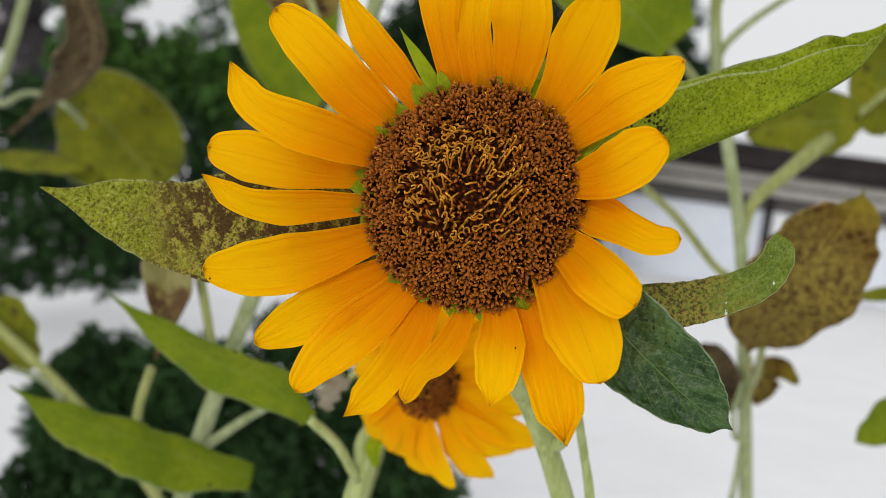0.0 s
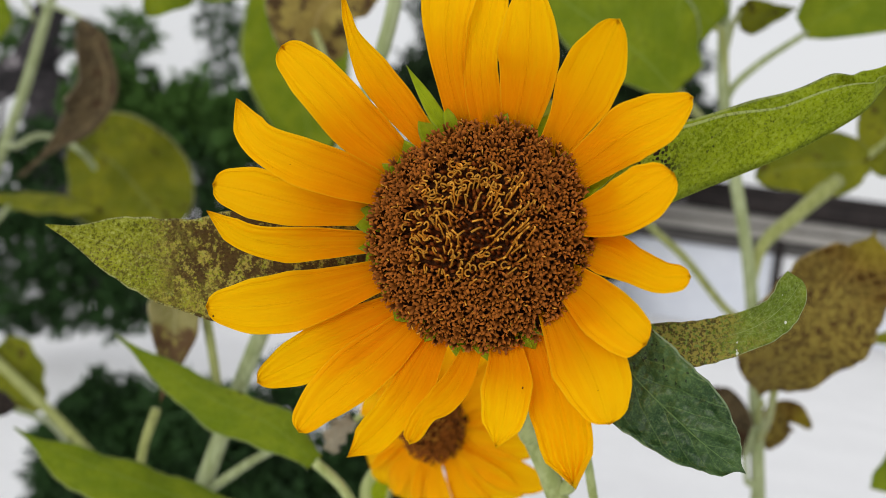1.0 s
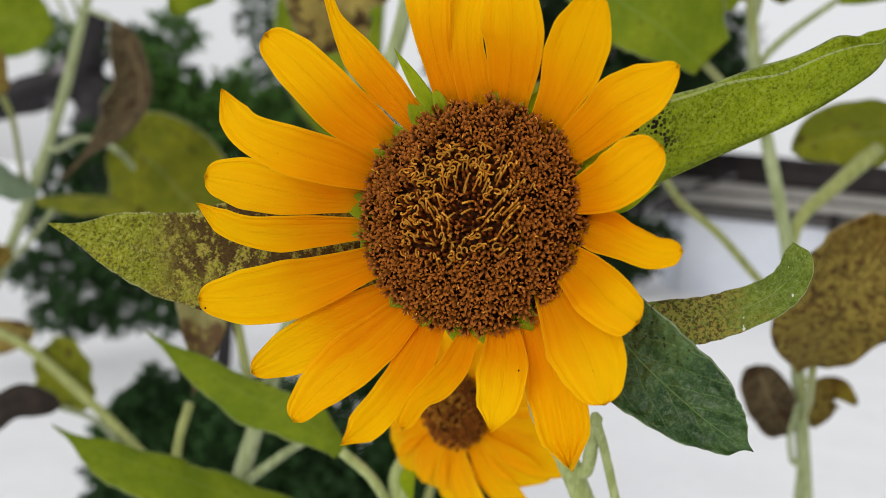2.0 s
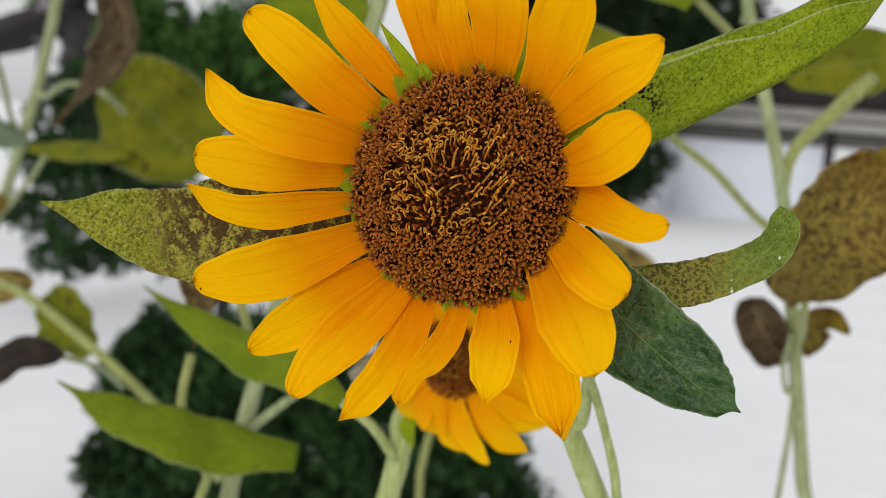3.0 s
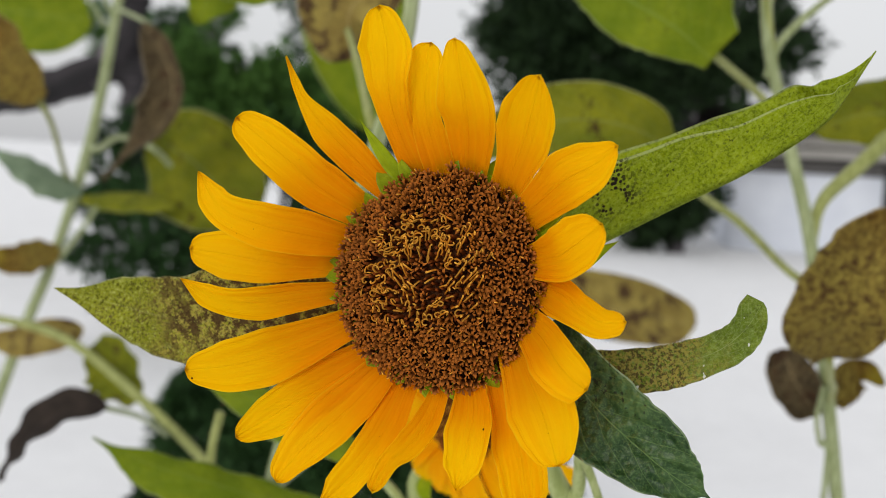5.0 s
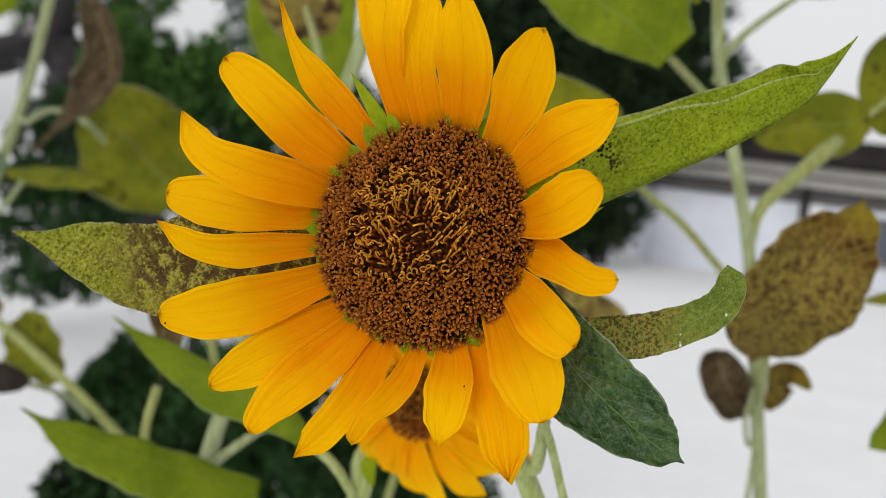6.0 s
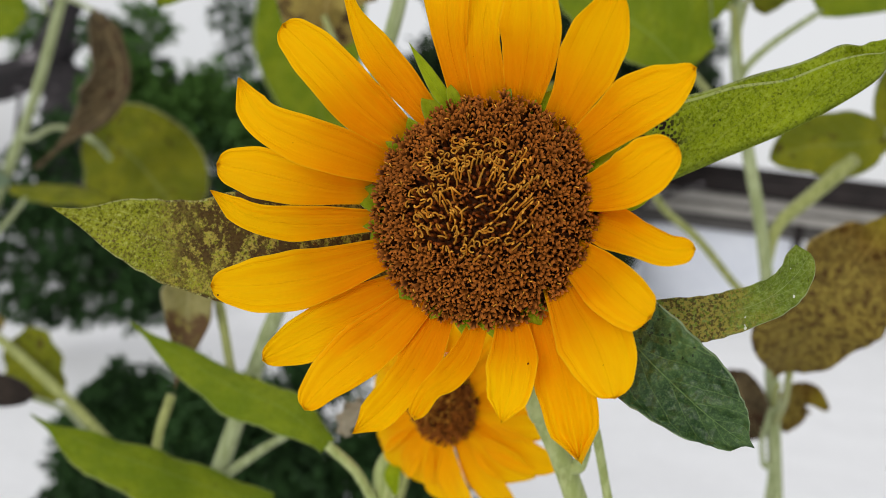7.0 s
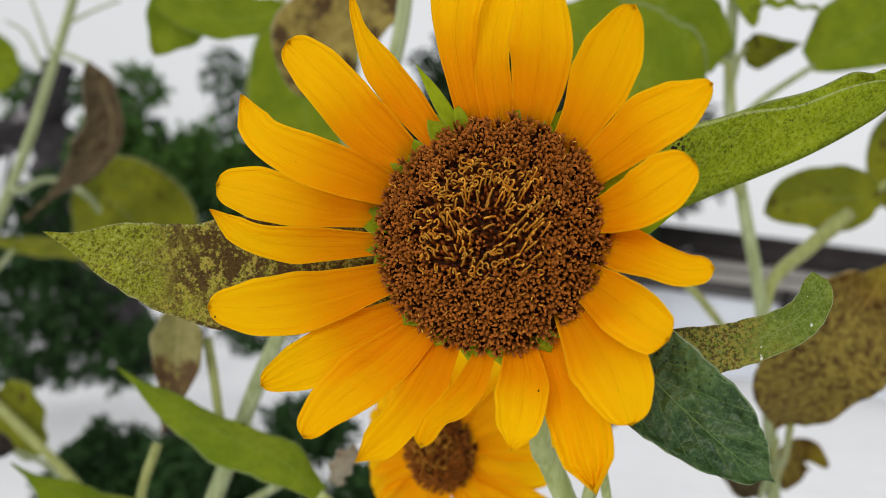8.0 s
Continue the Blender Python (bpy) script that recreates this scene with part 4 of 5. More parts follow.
leaf(third, BASE3, [(0.436, 0.62, 1.312), (0.399, 0.6, 1.301), (0.377, 0.59, 1.291), (0.356, 0.59, 1.271)], 0.026, LEAF_GREEN, "green leaf", roll=-6, fold=8, cup=6, wave=0.10, peak=0.45, blunt=0.8, nu=24, nv=10, seed=62)
leaf(third, BASE3, [(0.408, 0.62, 1.416), (0.37, 0.61, 1.407), (0.333, 0.6, 1.4)], 0.007, LEAF_OLIVE, "narrow yellow-green leaf", roll=20, fold=12, peak=0.5, blunt=0.9, nu=20, nv=8, seed=63)
leaf(third, BASE3, [(0.387, 0.72, 1.664), (0.37, 0.71, 1.627), (0.367, 0.71, 1.592), (0.382, 0.72, 1.56)], 0.032, LEAF_OLIVE, "yellow-green leaf", roll=8, fold=8, cup=8, wave=0.08, peak=0.45, blunt=0.55, nu=24, nv=10, seed=64)
leaf(third, BASE3, [(0.178, 0.6, 1.708), (0.197, 0.59, 1.713), (0.222, 0.59, 1.715), (0.252, 0.6, 1.715)], 0.011, LEAF_GREEN, "small green leaf", facing=(0, -0.6, 0.8), fold=10, wave=0.2, peak=0.45, blunt=0.7, teeth=0.1, nu=24, nv=8, seed=65)
leaf(third, BASE3, [(0.17, 0.59, 1.73), (0.1765, 0.585, 1.7164), (0.1821, 0.58, 1.7018), (0.1882, 0.585, 1.6897)], 0.012, LEAF_GREEN, "small pointed green leaf", fold=10, cup=8, wave=0.12, peak=0.4, blunt=0.8, teeth=0.1, nu=22, nv=8, seed=67)
leaf(third, BASE3, [(0.1631, 0.585, 1.6574), (0.1373, 0.575, 1.6753), (0.1113, 0.57, 1.6921), (0.0811, 0.57, 1.7166), (0.0536, 0.58, 1.7451)], 0.001, LEAF_GREEN, "broad green leaf overlapped by another", roll=4, fold=5, cup=6, wave=2, sharp=True, widths=((16, 30, 32, 26, 10), (16, 32, 36, 28, 10)), teeth=0.04, nu=36, nv=10, seed=68)

for seed, line in enumerate((
        [(0.2197, 0.44, 1.3635), (0.236, 0.50, 1.335), (0.258, 0.585, 1.312), (0.266, 0.632, 1.290)],
        [(0.256, 0.6, 1.331), (0.257, 0.61, 1.322), (0.26, 0.622, 1.309)],
        [(0.197, 0.66, 1.693), (0.186, 0.63, 1.671), (0.178, 0.602, 1.643)],
        [(0.1631, 0.585, 1.6574), (0.173, 0.595, 1.6506), (0.192, 0.6, 1.566)],
        [(0.17, 0.59, 1.73), (0.166, 0.595, 1.7389), (0.166, 0.6, 1.79)],
        [(0.436, 0.62, 1.312), (0.484, 0.64, 1.252), (0.513, 0.66, 1.154), (0.34, 0.66, 0.85), (0.305, 0.66, 0.7)],
        [(0.408, 0.62, 1.416), (0.453, 0.63, 1.364), (0.484, 0.64, 1.252)],
        [(0.387, 0.72, 1.664), (0.409, 0.7, 1.647), (0.317, 0.68, 1.546)])):
    part("petiole", tube(line, 0.0028, 0.0032, 22, 8, 0.05, BASE3, 130 + seed), STEM_YELLOW, third)
part("stalk", tube([(-0.093, 1.12, 1.327), (-0.11, 1.05, 1.241), (-0.108, 0.98, 1.097), (-0.103, 0.95, 0.917), (0.12, 0.85, 0.6), (0.14, 0.8, 0.0)], 0.004, 0.006, 30, 8, 0.05, BASE3, 138), STEM_YELLOW, third)

# ---- the plant at mid distance on the left ----
BASE4 = (-0.32, 0.42, 0.0)
fourth = thing("sunflower_plant", "pale leaning sunflower stalk with green and dried leaves", "plant", BASE4, "sunflowers")
part("stem", tube([(-0.087, 0.36, 1.64), (-0.091, 0.36, 1.565), (-0.121, 0.36, 1.451), (-0.155, 0.38, 1.352), (-0.174, 0.4, 1.292), (-0.19, 0.41, 1.231), (-0.203, 0.42, 1.168), (-0.21, 0.42, 1.126), (-0.218, 0.42, 1.065), (-0.36, 0.42, 0.85), BASE4], 0.0050, 0.0080, 60, 12, 0.03, BASE4, 31), STEM_PALE, fourth)
part("petiole", tube([(-0.19, 0.36, 1.373), (-0.18, 0.355, 1.348), (-0.174, 0.365, 1.317), (-0.174, 0.4, 1.29)], 0.0035, 0.003, 18, 8, 0.05, BASE4, 32), STEM_YELLOW, fourth)
part("petiole", tube([(-0.214, 0.36, 1.298), (-0.22, 0.36, 1.265), (-0.22, 0.37, 1.221), (-0.208, 0.38, 1.19), (-0.29, 0.40, 1.0), (-0.31, 0.41, 0.7)], 0.0034, 0.0032, 20, 8, 0.05, BASE4, 33), STEM_YELLOW, fourth)
part("petiole", tube([(-0.182, 0.405, 1.234), (-0.155, 0.4, 1.259), (-0.133, 0.39, 1.277)], 0.0036, 0.003, 14, 8, 0.05, BASE4, 34), STEM_PALE, fourth)
leaf(fourth, BASE4, [(-0.2116, 0.36, 1.3884), (-0.206, 0.35, 1.3655), (-0.2035, 0.345, 1.3399), (-0.2087, 0.35, 1.3034)], 0.001, LEAF_TAN, "hanging withered leaf, tan and brown", roll=-12, fold=12, cup=20, wave=2.5, sharp=True, widths=((10, 21, 20, 10, 3.5), (9, 19, 17, 8, 3)), nu=28, nv=10, seed=35)
leaf(fourth, BASE4, [(-0.138, 0.380, 1.225), (-0.182, 0.360, 1.238), (-0.218, 0.345, 1.251), (-0.258, 0.340, 1.260), (-0.304, 0.340, 1.275)], 0.001, LEAF_GREEN, "broad green leaf with wavy margin", facing=(0.1, -0.65, 0.7), fold=-6, cup=-8, wave=1.5, sharp=True, widths=((10, 24, 25, 18, 5), (10, 17, 16, 11, 3.5)), teeth=0.06, nu=44, nv=12, seed=36)
leaf(fourth, BASE4, [(-0.117, 0.52, 1.661), (-0.157, 0.5, 1.628), (-0.173, 0.5, 1.603), (-0.159, 0.52, 1.575)], 0.045, LEAF_DRY, "withering brown leaf", roll=10, fold=10, cup=15, wave=0.12, peak=0.5, blunt=0.55, nu=26, nv=10, seed=38)
leaf(fourth, BASE4, [(-0.306, 0.65, 1.736), (-0.344, 0.65, 1.681), (-0.365, 0.65, 1.647), (-0.38, 0.65, 1.616)], 0.036, LEAF_GREEN, "green leaf with a pointed tip", roll=-6, fold=6, cup=8, wave=0.10, peak=0.45, blunt=0.8, nu=26, nv=10, seed=39)
leaf(fourth, BASE4, [(-0.243, 0.62, 1.672), (-0.279, 0.62, 1.656), (-0.324, 0.62, 1.653), (-0.376, 0.62, 1.662)], 0.022, LEAF_GREEN, "green leaf", roll=6, fold=6, cup=8, wave=0.10, peak=0.45, blunt=0.6, nu=26, nv=10, seed=61)
part("petiole", tube([(-0.111, 0.36, 1.51), (-0.172, 0.5, 1.593), (-0.243, 0.62, 1.672)], 0.003, 0.003, 14, 8, 0.05, BASE4, 40), STEM_YELLOW, fourth)

part("petiole", tube([(-0.306, 0.65, 1.736), (-0.273, 0.635, 1.707), (-0.243, 0.62, 1.672)], 0.0028, 0.003, 12, 8, 0.05, BASE4, 141), STEM_YELLOW, fourth)

# ---- the farther plant on the left ----
BASE5 = (-1.42, 1.30, 0.0)
fifth = thing("sunflower_plant", "thin sunflower stalk with small pale and blackened leaves", "plant", BASE5, "sunflowers")
part("stem", tube([(-0.789, 1.26, 1.871), (-0.813, 1.26, 1.721), (-0.85, 1.26, 1.521), (-0.918, 1.26, 1.293), (-0.986, 1.27, 1.142), (-1.127, 1.28, 0.788), (-1.279, 1.29, 0.414), BASE5], 0.0075, 0.012, 50, 10, 0.03, BASE5, 41), STEM_PALE, fifth)
part("branch", tube([(-0.342, 0.8, 1.03), (-0.395, 0.82, 1.069), (-0.545, 0.87, 1.156), (-0.702, 0.92, 1.219), (-0.919, 1, 1.218), (-1.128, 1.1, 1.194)], 0.0065, 0.006, 40, 10, 0.04, BASE5, 42), STEM_YELLOW, fifth)
part("petiole", tube([(-0.861, 1.26, 1.486), (-0.819, 1.22, 1.479), (-0.752, 1.16, 1.5), (-0.69, 1.12, 1.498), (-0.635, 1.08, 1.48), (-0.614, 1.08, 1.46)], 0.0052, 0.0045, 16, 8, 0.05, BASE5, 43), STEM_PALE, fifth)
part("petiole", tube([(-0.757, 0.95, 1.549), (-0.764, 1, 1.511), (-0.854, 1.18, 1.438), (-0.885, 1.26, 1.408)], 0.0045, 0.0045, 14, 8, 0.05, BASE5, 44), STEM_YELLOW, fifth)
part("petiole", tube([(-0.453, 0.62, 1.213), (-0.454, 0.7, 1.182), (-0.495, 0.85, 1.115)], 0.003, 0.003, 12, 8, 0.05, BASE5, 45), STEM_PALE, fifth)
part("petiole", tube([(-0.918, 1.26, 1.272), (-0.84, 1.2, 1.331), (-0.783, 1.16, 1.384)], 0.004, 0.004, 12, 8, 0.05, BASE5, 46), STEM_PALE, fifth)
part("twig", tube([(-0.834, 1.26, 1.691), (-0.866, 1.25, 1.743), (-0.906, 1.25, 1.762)], 0.0035, 0.002, 12, 6, 0.05, BASE5, 47), STEM_PALE, fifth)
part("twig", tube([(-0.825, 1.26, 1.717), (-0.843, 1.25, 1.762), (-0.868, 1.25, 1.805)], 0.0035, 0.002, 12, 6, 0.05, BASE5, 48), STEM_PALE, fifth)
part("twig", tube([(-0.808, 1.26, 1.767), (-0.758, 1.25, 1.794), (-0.712, 1.25, 1.818)], 0.0035, 0.002, 12, 6, 0.05, BASE5, 49), STEM_PALE, fifth)
leaf(fifth, BASE5, [(-0.708, 1.2, 1.505), (-0.622, 1.17, 1.470), (-0.570, 1.17, 1.425), (-0.532, 1.2, 1.378)], 0.096, LEAF_OLIVE, "rounded yellow-green leaf", roll=-5, fold=5, cup=8, wave=0.05, peak=0.48, blunt=0.45, nu=28, nv=12, seed=51)
leaf(fifth, BASE5, [(-0.6509, 1.05, 1.6716), (-0.6095, 1.03, 1.6283), (-0.5853, 1.02, 1.5807), (-0.5946, 1.02, 1.5311), (-0.6359, 1.03, 1.4948), (-0.7198, 1.06, 1.4348)], 0.001, LEAF_DEAD, "curled dead brown leaf", roll=-10, twist=40, fold=16, cup=26, wave=6, waves=2.2, sharp=True, widths=((5, 36, 52, 40, 8), (5, 36, 48, 36, 8)), nu=44, nv=14, seed=52)
leaf(fifth, BASE5, [(-1.916, 2.2, 1.871), (-1.724, 2.18, 1.853), (-1.562, 2.18, 1.842), (-1.416, 2.2, 1.833)], 0.115, LEAF_GREEN, "broad green leaf", roll=5, fold=6, cup=8, wave=0.05, peak=0.55, blunt=0.4, nu=26, nv=10, seed=53)
part("stalk", tube([(-1.906, 2.2, 1.871), (-1.949, 2.1, 1.605), (-1.937, 1.9, 0.924), (-1.75, 1.6, 0.5), (-1.6, 1.4, 0.0)], 0.006, 0.010, 24, 8, 0.05, BASE5, 50), STEM_PALE, fifth)
leaf(fifth, BASE5, [(-0.752, 0.95, 1.543), (-0.777, 0.93, 1.587), (-0.816, 0.93, 1.626), (-0.889, 0.95, 1.669)], 0.055, LEAF_NETTED, "withering brown leaf", roll=-10, fold=8, cup=12, wave=0.08, peak=0.42, blunt=0.55, nu=26, nv=10, seed=54)
leaf(fifth, BASE5, [(-0.835, 1.2, 1.402), (-0.874, 1.18, 1.419), (-0.913, 1.16, 1.442), (-0.963, 1.15, 1.468)], 0.036, LEAF_PALE, "pale grey-green leaf", facing=(0, -0.6, 0.8), fold=-10, wave=0.08, peak=0.42, blunt=0.7, nu=24, nv=8, seed=55)
leaf(fifth, BASE5, [(-0.839, 1.2, 1.395), (-0.757, 1.16, 1.399), (-0.674, 1.12, 1.4), (-0.616, 1.1, 1.397)], 0.024, LEAF_OLIVE, "small yellow-green leaf", facing=(0, -0.7, 0.7), fold=-10, wave=0.08, peak=0.45, blunt=0.6, nu=24, nv=8, seed=56)
leaf(fifth, BASE5, [(-0.896, 1.24, 1.296), (-0.925, 1.22, 1.287), (-0.962, 1.2, 1.279), (-1.017, 1.2, 1.285)], 0.030, LEAF_NETTED, "small curled brown-olive leaf", roll=15, fold=15, wave=0.2, peak=0.45, blunt=0.5, nu=24, nv=8, seed=57)
leaf(fifth, BASE5, [(-0.694, 0.98, 1.216), (-0.734, 0.97, 1.207), (-0.793, 0.98, 1.189), (-0.869, 1, 1.183)], 0.027, LEAF_DRY, "small withering olive leaf", roll=10, fold=12, wave=0.15, peak=0.45, blunt=0.55, nu=24, nv=8, seed=58)
leaf(fifth, BASE5, [(-0.645, 0.92, 1.208), (-0.613, 0.91, 1.186), (-0.594, 0.91, 1.159), (-0.583, 0.92, 1.128)], 0.046, LEAF_OLIVE, "drooping olive leaf", roll=5, fold=8, wave=0.12, peak=0.42, blunt=0.5, nu=24, nv=8, seed=59)
leaf(fifth, BASE5, [(-0.45, 0.62, 1.215), (-0.484, 0.61, 1.214), (-0.518, 0.6, 1.189), (-0.542, 0.6, 1.156), (-0.568, 0.61, 1.121)], 0.021, LEAF_BLACK, "blackened curled dead leaf", roll=10, twist=40, fold=25, wave=0.15, peak=0.4, blunt=0.6, nu=30, nv=10, seed=60)
leaf(fifth, BASE5, [(-0.4698, 1.5, 1.9268), (-0.4482, 1.48, 1.817), (-0.4295, 1.47, 1.7004), (-0.3897, 1.5, 1.5352)], 0.108, LEAF_GREEN, "large hanging green leaf", roll=-6, fold=5, cup=6, wave=0.05, peak=0.48, blunt=0.5, nu=30, nv=10, seed=37)
part("petiole", tube([(-0.4698, 1.5, 1.9268), (-0.50, 1.42, 1.93), (-0.789, 1.26, 1.86)], 0.006, 0.006, 22, 8, 0.05, BASE5, 140), STEM_PALE, fifth)

part("petiole", tube([(-0.708, 1.2, 1.505), (-0.693, 1.15, 1.501), (-0.688, 1.12, 1.497)], 0.004, 0.004, 8, 8, 0.05, BASE5, 142), STEM_PALE, fifth)
part("petiole", tube([(-0.62, 1.05, 1.635), (-0.682, 1.12, 1.68), (-0.815, 1.26, 1.725)], 0.0032, 0.004, 14, 8, 0.05, BASE5, 143), STEM_PALE, fifth)

# ---- ground ----
GROUND = plain_material("pale_concrete", (0.82, 0.82, 0.825), (0.88, 0.88, 0.885), 1.4, 0.8, 0.2, 0.004)


def ground():
    bm = bmesh.new()
    rows = [-600, -60, -12, -4, 0, 2, 4, 7, 11, 16, 24, 60, 600, 3000]
    cols = [-3000, -300, -40, -12, -5, -2, 0, 2, 5, 12, 40, 300, 3000]
    grid = [[bm.verts.new((x, y, 0)) for x in cols] for y in rows]
    for j in range(len(rows) - 1):
        for i in range(len(cols) - 1):
            bm.faces.new((grid[j][i], grid[j][i + 1], grid[j + 1][i + 1], grid[j + 1][i]))
    ob = smooth_link("ground", bm, GROUND, smooth=False)
    tagged(ob, "pale concrete yard, nearly white", "ground", kind="structure")


ground()

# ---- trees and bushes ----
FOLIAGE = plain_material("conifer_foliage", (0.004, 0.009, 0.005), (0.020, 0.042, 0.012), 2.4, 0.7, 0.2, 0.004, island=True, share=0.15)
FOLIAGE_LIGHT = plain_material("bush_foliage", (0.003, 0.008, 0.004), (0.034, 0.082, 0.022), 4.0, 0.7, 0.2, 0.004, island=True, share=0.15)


def bark_material():
    """Dark weathered bark with scattered pale patches and ridges along the grain."""
    m = Nodes("weathered_bark")
    uv, ob, u, v = m.coords()
    pale_patch, ridge, fine = m.noise(ob, 3.2, 5.0, 0.65), m.noise(m.stretched(uv, 9, 3), 1.0, 4.0), m.noise(ob, 40, 4.0)
    col = m.mix(m.ramp(ridge, 0.35, 0.65), (0.004, 0.003, 0.004), (0.022, 0.018, 0.020))
    col = m.mix(m.ramp(pale_patch, 0.57, 0.66), col, (0.24, 0.215, 0.225))
    col = m.mix(m.math("MULTIPLY", m.ramp(fine, 0.5, 0.7), 0.4), col, (0.02, 0.017, 0.018))
    m.link(col, m.bsdf.inputs["Base Color"])
    m.bsdf.inputs["Roughness"].default_value = 0.9
    m.bump(m.math("ADD", ridge, m.math("MULTIPLY", fine, 0.4)), 0.9, 0.03)
    return m.mat


BARK = bark_material()


def crown(clumps, leaves, size, seed, origin, flat=0.7):
    """Leaf sprays scattered thickly near the skin of each clump, as one joined mesh."""
    rnd = np.random.RandomState(seed)
    verts, faces = [], []
    total = sum(r ** 2 for *_, r in clumps)
    for x, y, z, r in clumps:
        y += r * rnd.uniform(-0.7, 0.7)
        n = int(leaves * r * r / total)
        d = rnd.normal(size=(n, 3))
        d /= np.linalg.norm(d, axis=1)[:, None]
        rad = r * (0.35 + 0.65 * rnd.rand(n) ** 0.5) * (1 + 0.18 * np.sin(d[:, 0] * 7 + d[:, 2] * 9) + 0.10 * rnd.normal(size=n))
        c = d * rad[:, None] * (1, 1, flat) + (x, y, z) - np.array(origin)
        ax = d + rnd.normal(size=(n, 3)) * 0.7
        ax /= np.linalg.norm(ax, axis=1)[:, None]
        sd = np.cross(ax, rnd.normal(size=(n, 3)))
        sd /= np.linalg.norm(sd, axis=1)[:, None]
        ln = size * (0.6 + 0.8 * rnd.rand(n))[:, None]
        start = len(verts)
        quad = np.stack([c, c + ax * ln * 0.5 + sd * ln * 0.22, c + ax * ln, c + ax * ln * 0.5 - sd * ln * 0.22], 1).reshape(-1, 3)
        verts.extend(map(tuple, quad))
        faces.extend((start + 4 * i, start + 4 * i + 1, start + 4 * i + 2, start + 4 * i + 3) for i in range(n))
    me = bpy.data.meshes.new("crown")
    me.from_pydata(verts, [], faces)
    return me


def tree(name, label, base, trunk, limbs, clumps, leaves, size, mat, seed, group="trees"):
    e = thing(name, label, "tree" if name == "tree" else "bush", base, group)
    t = part("trunk", tube(trunk[0], *trunk[1], 24, 10, 0.10, base, seed), BARK, e)
    for i, (pts, r0, r1) in enumerate(limbs):
        part("limb", tube(pts, r0, r1, 16, 8, 0.12, base, seed + i + 1), BARK, t)
    me = crown(clumps, leaves, size, seed, base)
    me.materials.append(mat)
    c = new("crown", me)
    c.parent = e
    return tagged(c, kind="stuff")


TL = (-2.26, 6.2, 0.0)
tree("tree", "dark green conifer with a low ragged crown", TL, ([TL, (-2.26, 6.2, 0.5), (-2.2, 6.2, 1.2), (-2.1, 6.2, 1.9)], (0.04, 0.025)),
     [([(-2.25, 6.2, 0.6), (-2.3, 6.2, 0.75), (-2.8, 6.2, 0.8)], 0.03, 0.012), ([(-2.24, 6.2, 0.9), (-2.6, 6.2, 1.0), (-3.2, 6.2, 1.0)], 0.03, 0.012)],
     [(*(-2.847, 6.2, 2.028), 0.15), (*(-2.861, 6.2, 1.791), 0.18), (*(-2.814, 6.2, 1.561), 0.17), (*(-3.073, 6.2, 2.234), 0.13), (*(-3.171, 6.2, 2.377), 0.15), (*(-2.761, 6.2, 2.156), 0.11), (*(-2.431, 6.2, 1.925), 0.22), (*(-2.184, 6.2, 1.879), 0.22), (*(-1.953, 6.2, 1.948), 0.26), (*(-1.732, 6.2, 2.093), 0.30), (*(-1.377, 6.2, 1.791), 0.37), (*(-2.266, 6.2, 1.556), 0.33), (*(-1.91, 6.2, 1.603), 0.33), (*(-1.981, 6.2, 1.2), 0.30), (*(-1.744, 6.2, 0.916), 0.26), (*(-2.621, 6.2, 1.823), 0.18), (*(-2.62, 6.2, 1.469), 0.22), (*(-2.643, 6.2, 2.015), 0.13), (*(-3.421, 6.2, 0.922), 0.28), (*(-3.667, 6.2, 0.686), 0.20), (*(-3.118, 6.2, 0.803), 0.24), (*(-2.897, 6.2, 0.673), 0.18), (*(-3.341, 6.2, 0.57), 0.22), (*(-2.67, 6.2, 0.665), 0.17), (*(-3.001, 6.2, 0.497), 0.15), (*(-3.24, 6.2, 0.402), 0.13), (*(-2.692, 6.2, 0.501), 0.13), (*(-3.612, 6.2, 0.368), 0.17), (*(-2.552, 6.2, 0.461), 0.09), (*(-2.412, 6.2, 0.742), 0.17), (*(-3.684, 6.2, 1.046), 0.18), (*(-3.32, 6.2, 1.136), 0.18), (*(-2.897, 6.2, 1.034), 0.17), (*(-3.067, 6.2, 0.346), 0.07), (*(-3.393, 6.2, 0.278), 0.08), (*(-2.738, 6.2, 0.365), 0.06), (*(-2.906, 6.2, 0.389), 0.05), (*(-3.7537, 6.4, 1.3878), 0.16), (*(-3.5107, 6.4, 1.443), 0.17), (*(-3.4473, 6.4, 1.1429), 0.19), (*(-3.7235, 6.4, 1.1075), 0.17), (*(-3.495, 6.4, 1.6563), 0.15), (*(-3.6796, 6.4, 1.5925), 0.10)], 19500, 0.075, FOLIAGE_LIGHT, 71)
TR = (1.3, 19.2, 0.0)
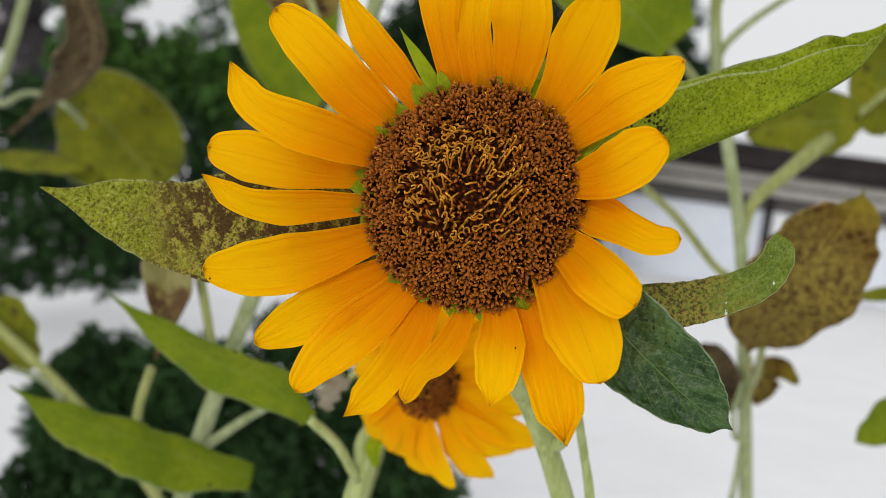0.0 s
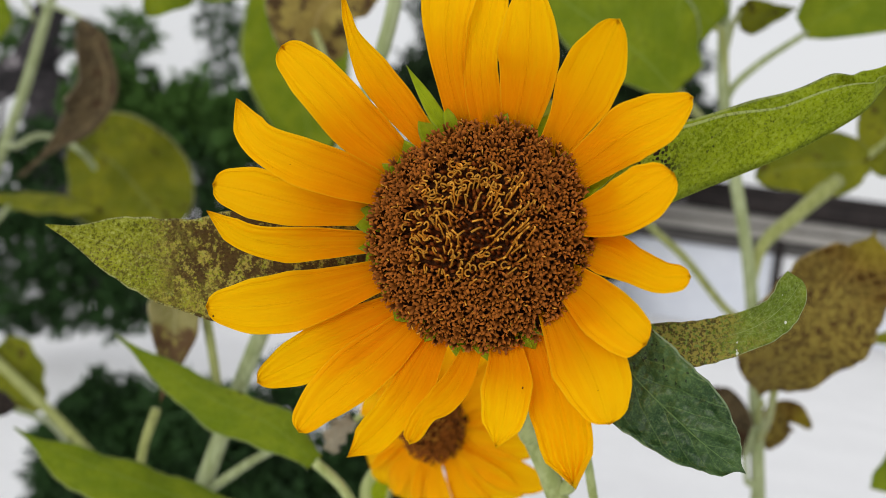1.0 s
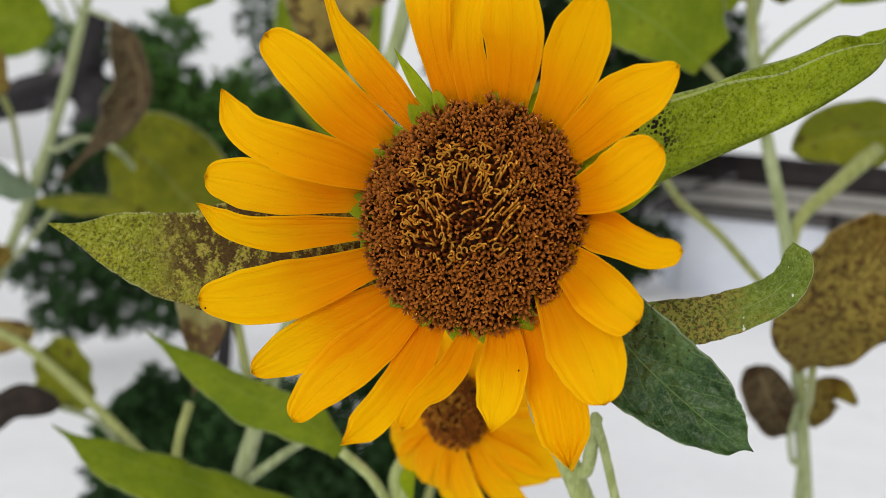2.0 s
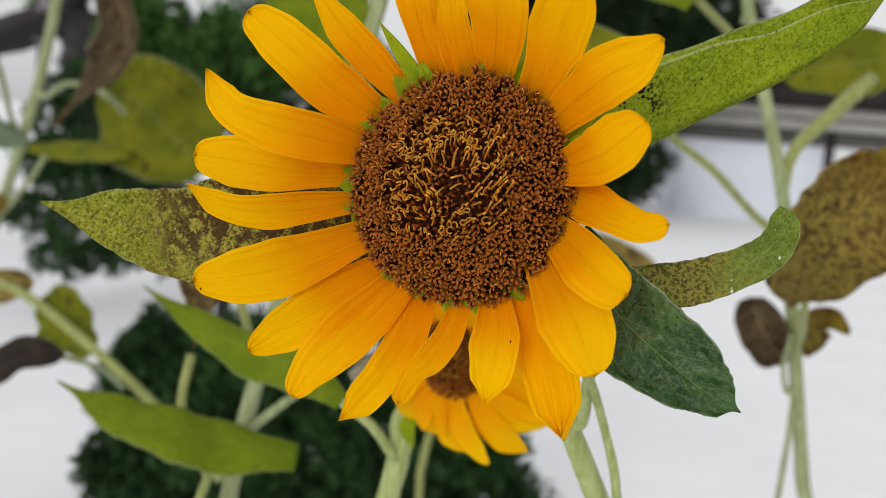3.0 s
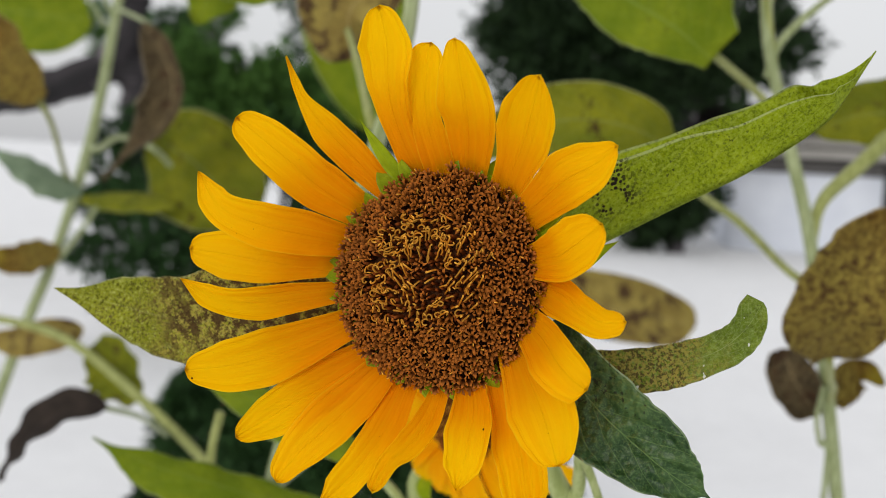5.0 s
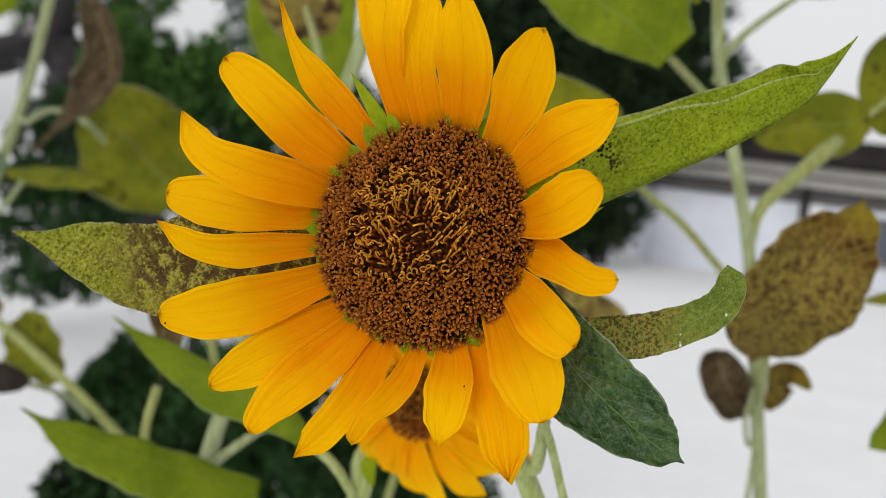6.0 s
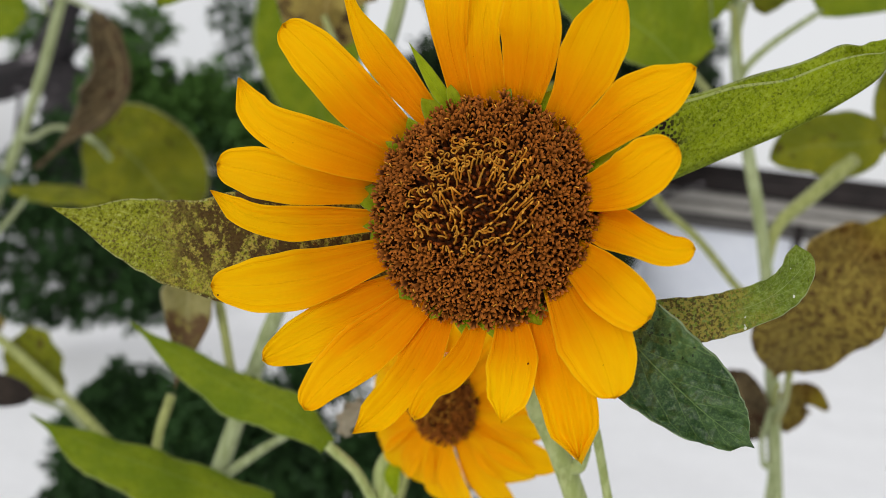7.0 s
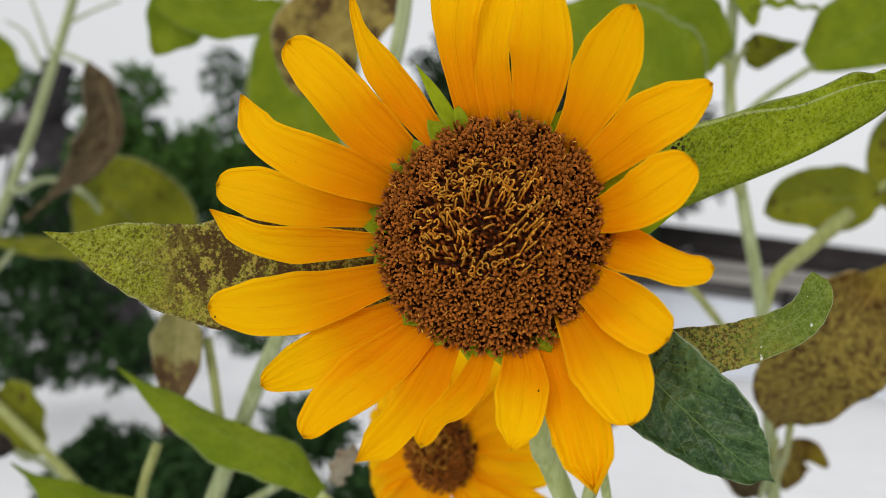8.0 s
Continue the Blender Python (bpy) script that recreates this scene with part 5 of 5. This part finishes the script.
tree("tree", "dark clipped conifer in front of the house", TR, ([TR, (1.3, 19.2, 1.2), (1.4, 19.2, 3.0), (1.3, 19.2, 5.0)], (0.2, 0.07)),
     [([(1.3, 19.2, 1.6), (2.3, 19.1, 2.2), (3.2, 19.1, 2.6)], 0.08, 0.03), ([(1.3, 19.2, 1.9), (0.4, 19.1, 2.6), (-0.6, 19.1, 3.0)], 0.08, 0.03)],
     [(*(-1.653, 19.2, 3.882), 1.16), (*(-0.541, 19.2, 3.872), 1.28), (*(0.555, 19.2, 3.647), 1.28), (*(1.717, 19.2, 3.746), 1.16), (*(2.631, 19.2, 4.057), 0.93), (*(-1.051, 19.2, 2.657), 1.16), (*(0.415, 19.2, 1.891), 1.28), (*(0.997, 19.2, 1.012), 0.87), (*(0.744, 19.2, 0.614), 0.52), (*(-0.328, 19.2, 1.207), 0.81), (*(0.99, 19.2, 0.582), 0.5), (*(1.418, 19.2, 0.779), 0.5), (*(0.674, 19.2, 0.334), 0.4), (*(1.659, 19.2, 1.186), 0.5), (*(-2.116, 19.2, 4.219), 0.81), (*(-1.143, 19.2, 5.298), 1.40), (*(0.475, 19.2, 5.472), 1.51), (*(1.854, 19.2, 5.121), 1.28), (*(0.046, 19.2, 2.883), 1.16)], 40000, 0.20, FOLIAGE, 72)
FOLIAGE_BRIGHT = plain_material("fresh_conifer_foliage", (0.018, 0.045, 0.012), (0.075, 0.16, 0.03), 4.0, 0.7, 0.2, 0.004, island=True, share=0.2)
TF = (-4.58, 13.5, 0.0)
tree("tree", "slender feathery tree beyond the yard", TF, ([TF, (-4.58, 13.5, 1.0), (-4.55, 13.5, 2.0), (-4.58, 13.5, 3.0)], (0.04, 0.012)),
     [([(-4.57, 13.5, 1.9), (-4.43, 13.5, 2.3), (-4.38, 13.5, 2.5)], 0.015, 0.006)],
     [(*(-4.799, 13.5, 4.094), 0.26), (*(-4.653, 13.5, 3.685), 0.30), (*(-4.72, 13.5, 3.251), 0.28), (*(-4.507, 13.5, 3.873), 0.2), (*(-4.976, 13.5, 3.816), 0.18), (*(-4.5, 13.5, 2.938), 0.25)], 1500, 0.10, FOLIAGE_LIGHT, 74)


def spire(x, y, z, height, r):
    """Clumps that shrink upwards, for the pointed top of a young conifer."""
    return [(x, y, z + height * k / 6, r * (1 - k / 7)) for k in range(7)]


TB = (-2.24, 6.0, 0.0)
tree("tree", "fresh green young conifer with pointed tops", TB, ([TB, (-2.24, 6.0, 0.8), (-2.15, 6.0, 1.6)], (0.025, 0.015)),
     [([(-2.22, 6.0, 1.1), (-2.2, 6.0, 1.4), (-2.25, 6.0, 1.6)], 0.015, 0.006)],
     [*spire(*(-2.594, 6, 1.702), 0.42, 0.16), *spire(*(-2.398, 6, 1.727), 0.46, 0.15), *spire(*(-2.268, 6, 1.783), 0.44, 0.13), *spire(*(-2.049, 6, 1.773), 0.36, 0.15), *spire(*(-1.908, 6, 1.753), 0.26, 0.13), *spire(*(-2.768, 6, 1.796), 0.42, 0.13), *spire(*(-3.028, 6, 1.918), 0.44, 0.12), *spire(*(-2.89, 6, 1.936), 0.36, 0.12)], 12000, 0.075, FOLIAGE_BRIGHT, 75)
TG = (-6.51, 11.0, 0.0)
tree("tree", "light green tree behind the bare trunk", TG, ([TG, (-6.51, 11.0, 1.2), (-6.51, 11.0, 2.6)], (0.05, 0.02)),
     [([(-6.51, 11.0, 1.6), (-5.85, 11.0, 2.2), (-5.19, 11.0, 2.5)], 0.02, 0.008)],
     [(*(-6.529, 11, 3.063), 0.3), (*(-6.435, 11, 2.637), 0.26), (*(-5.187, 11, 2.875), 0.28), (*(-4.957, 11, 3.183), 0.32)], 1900, 0.11, FOLIAGE_BRIGHT, 76)
BU = (-0.62, 2.8, 0.0)
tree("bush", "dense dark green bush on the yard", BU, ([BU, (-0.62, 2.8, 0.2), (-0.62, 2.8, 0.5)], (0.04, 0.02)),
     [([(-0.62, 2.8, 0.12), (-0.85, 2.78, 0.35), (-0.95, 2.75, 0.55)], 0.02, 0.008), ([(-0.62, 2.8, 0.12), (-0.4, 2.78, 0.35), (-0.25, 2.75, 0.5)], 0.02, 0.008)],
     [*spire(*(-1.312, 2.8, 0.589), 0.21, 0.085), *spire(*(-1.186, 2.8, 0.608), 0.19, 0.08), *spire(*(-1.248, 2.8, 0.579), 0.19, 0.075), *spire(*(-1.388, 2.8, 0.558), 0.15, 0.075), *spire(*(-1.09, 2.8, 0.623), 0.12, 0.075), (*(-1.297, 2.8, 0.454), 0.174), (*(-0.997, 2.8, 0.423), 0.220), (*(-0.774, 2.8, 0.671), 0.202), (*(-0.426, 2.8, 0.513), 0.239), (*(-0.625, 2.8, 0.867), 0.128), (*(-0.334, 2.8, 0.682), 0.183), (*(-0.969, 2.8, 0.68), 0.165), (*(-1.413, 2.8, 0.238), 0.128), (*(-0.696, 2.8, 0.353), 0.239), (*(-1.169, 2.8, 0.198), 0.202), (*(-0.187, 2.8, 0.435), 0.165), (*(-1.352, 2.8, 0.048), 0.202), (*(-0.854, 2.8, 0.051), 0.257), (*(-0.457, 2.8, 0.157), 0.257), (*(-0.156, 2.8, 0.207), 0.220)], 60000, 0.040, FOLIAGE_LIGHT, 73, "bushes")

# a bare gnarled trunk
DW = (-3.62, 9.6, 0.0)
dead = thing("dead_tree", "bare weathered grey-purple tree trunk with a forked limb", "tree", DW, "trees")
part("trunk", tube([DW, (-4.2, 9.2, 0.6), (-4.697, 9.000, 1.265), (-4.796, 9.000, 1.760), (-4.885, 9.000, 2.136), (-4.906, 9.000, 2.397)], 0.34, 0.20, 50, 18, 0.14, DW, 81), BARK, dead)
part("limb", tube([(-5.1355, 9.0, 2.1397), (-5.0648, 9.0, 2.4321), (-5.0076, 9.0, 2.7218), (-4.9758, 9.0, 3.0552)], 0.24, 0.15, 40, 14, 0.12, DW, 84), BARK, dead)
part("limb", tube([(-4.928, 8.95, 2.772), (-5.0241, 8.93, 2.5288), (-5.3393, 8.95, 2.2646), (-6.0558, 9.0, 2.0417), (-6.8867, 9.0, 1.9527), (-7.8046, 8.9, 1.911)], 0.17, 0.23, 40, 12, 0.13, DW, 82), BARK, dead)
part("limb", tube([(-4.9242, 8.95, 2.6284), (-4.6046, 8.95, 2.7343), (-4.2676, 8.9, 2.7131), (-3.9789, 8.9, 2.6093)], 0.075, 0.03, 24, 10, 0.15, DW, 83), BARK, dead)

# ---- the low house across the yard ----
WALL_BLUE = plain_material("blue_grey_siding", (0.60, 0.63, 0.70), (0.68, 0.71, 0.77), 1.5, 0.7, 0.2, 0.003)
FASCIA = plain_material("dark_brown_fascia", (0.010, 0.008, 0.008), (0.026, 0.020, 0.019), 3.0, 0.6, 0.2, 0.003)
SOFFIT = plain_material("grey_soffit", (0.30, 0.285, 0.26), (0.38, 0.365, 0.34), 2.0, 0.8, 0.2, 0.003)
# dark grey that stands in for the shade under the eaves
EAVES_SHADE = plain_material("eaves_shade_grey", (0.075, 0.07, 0.068), (0.11, 0.105, 0.10), 2.0, 0.8, 0.2, 0.003)
PANEL = plain_material("white_door_paint", (0.74, 0.75, 0.78), (0.80, 0.81, 0.83), 2.0, 0.5, 0.1, 0.002)
GLASS = plain_material("dark_glazing", (0.08, 0.09, 0.11), (0.13, 0.15, 0.18), 1.0, 0.15, 0.0, 0.001)


def box(x0, x1, y0, y1, z0, z1, base, bevel=0.02):
    bm = bmesh.new()
    bmesh.ops.create_cube(bm, size=1)
    bmesh.ops.scale(bm, vec=(x1 - x0, y1 - y0, z1 - z0), verts=bm.verts)
    bmesh.ops.translate(bm, vec=Vector(((x0 + x1) / 2, (y0 + y1) / 2, (z0 + z1) / 2)) - Vector(base), verts=bm.verts)
    bmesh.ops.bevel(bm, geom=bm.edges[:], offset=bevel, segments=1, affect="EDGES")
    return bm


HB = (4.0, 22.0, 0.0)
house = thing("house", "low blue-grey house with dark flat eaves", "house", HB)
part("wall", box(2.6, 40, 21.6, 26, 0, 1.75, HB), WALL_BLUE, house)
# wall head and eaves recess carry their shade as colour
part("shade_band", box(2.3, 40, 21.5, 26, 1.752, 2.078, HB), EAVES_SHADE, house, "head of the wall, eaves shade put into its grey")
part("soffit", box(2.0, 40, 21.1, 26, 2.08, 2.27, HB), SOFFIT, house, "pale grey soffit band under the roof edge")
part("soffit", box(1.9, 40, 21.25, 26, 2.272, 2.33, HB), EAVES_SHADE, house, "recess between the eaves boards, shade put into its grey")
part("soffit", box(1.7, 40, 20.9, 26, 2.332, 2.558, HB), SOFFIT, house, "pale grey board under the roof edge")
part("roof", box(1.4, 40.5, 20.6, 26.5, 2.56, 3.15, HB), FASCIA, house, "dark brown flat roof edge")
part("gutter", box(1.38, 40.5, 20.52, 20.596, 2.95, 3.09, HB, 0.03), FASCIA, house)
part("post", box(5.58, 5.76, 20.95, 21.08, 0, 2.078, HB), FASCIA, house, "dark brown eaves post")
part("door", box(5.82, 6.20, 21.52, 21.596, 0.02, 1.745, HB), PANEL, house, "narrow white door panel")
for x in (6.5, 9.5, 13.0):
    w = part("window", box(x, x + 1.4, 21.56, 21.7, 0.55, 1.6, HB), GLASS, house)
    part("frame", box(x - 0.06, x + 1.46, 21.58, 21.66, 0.47, 0.545, HB, 0.01), SOFFIT, w)
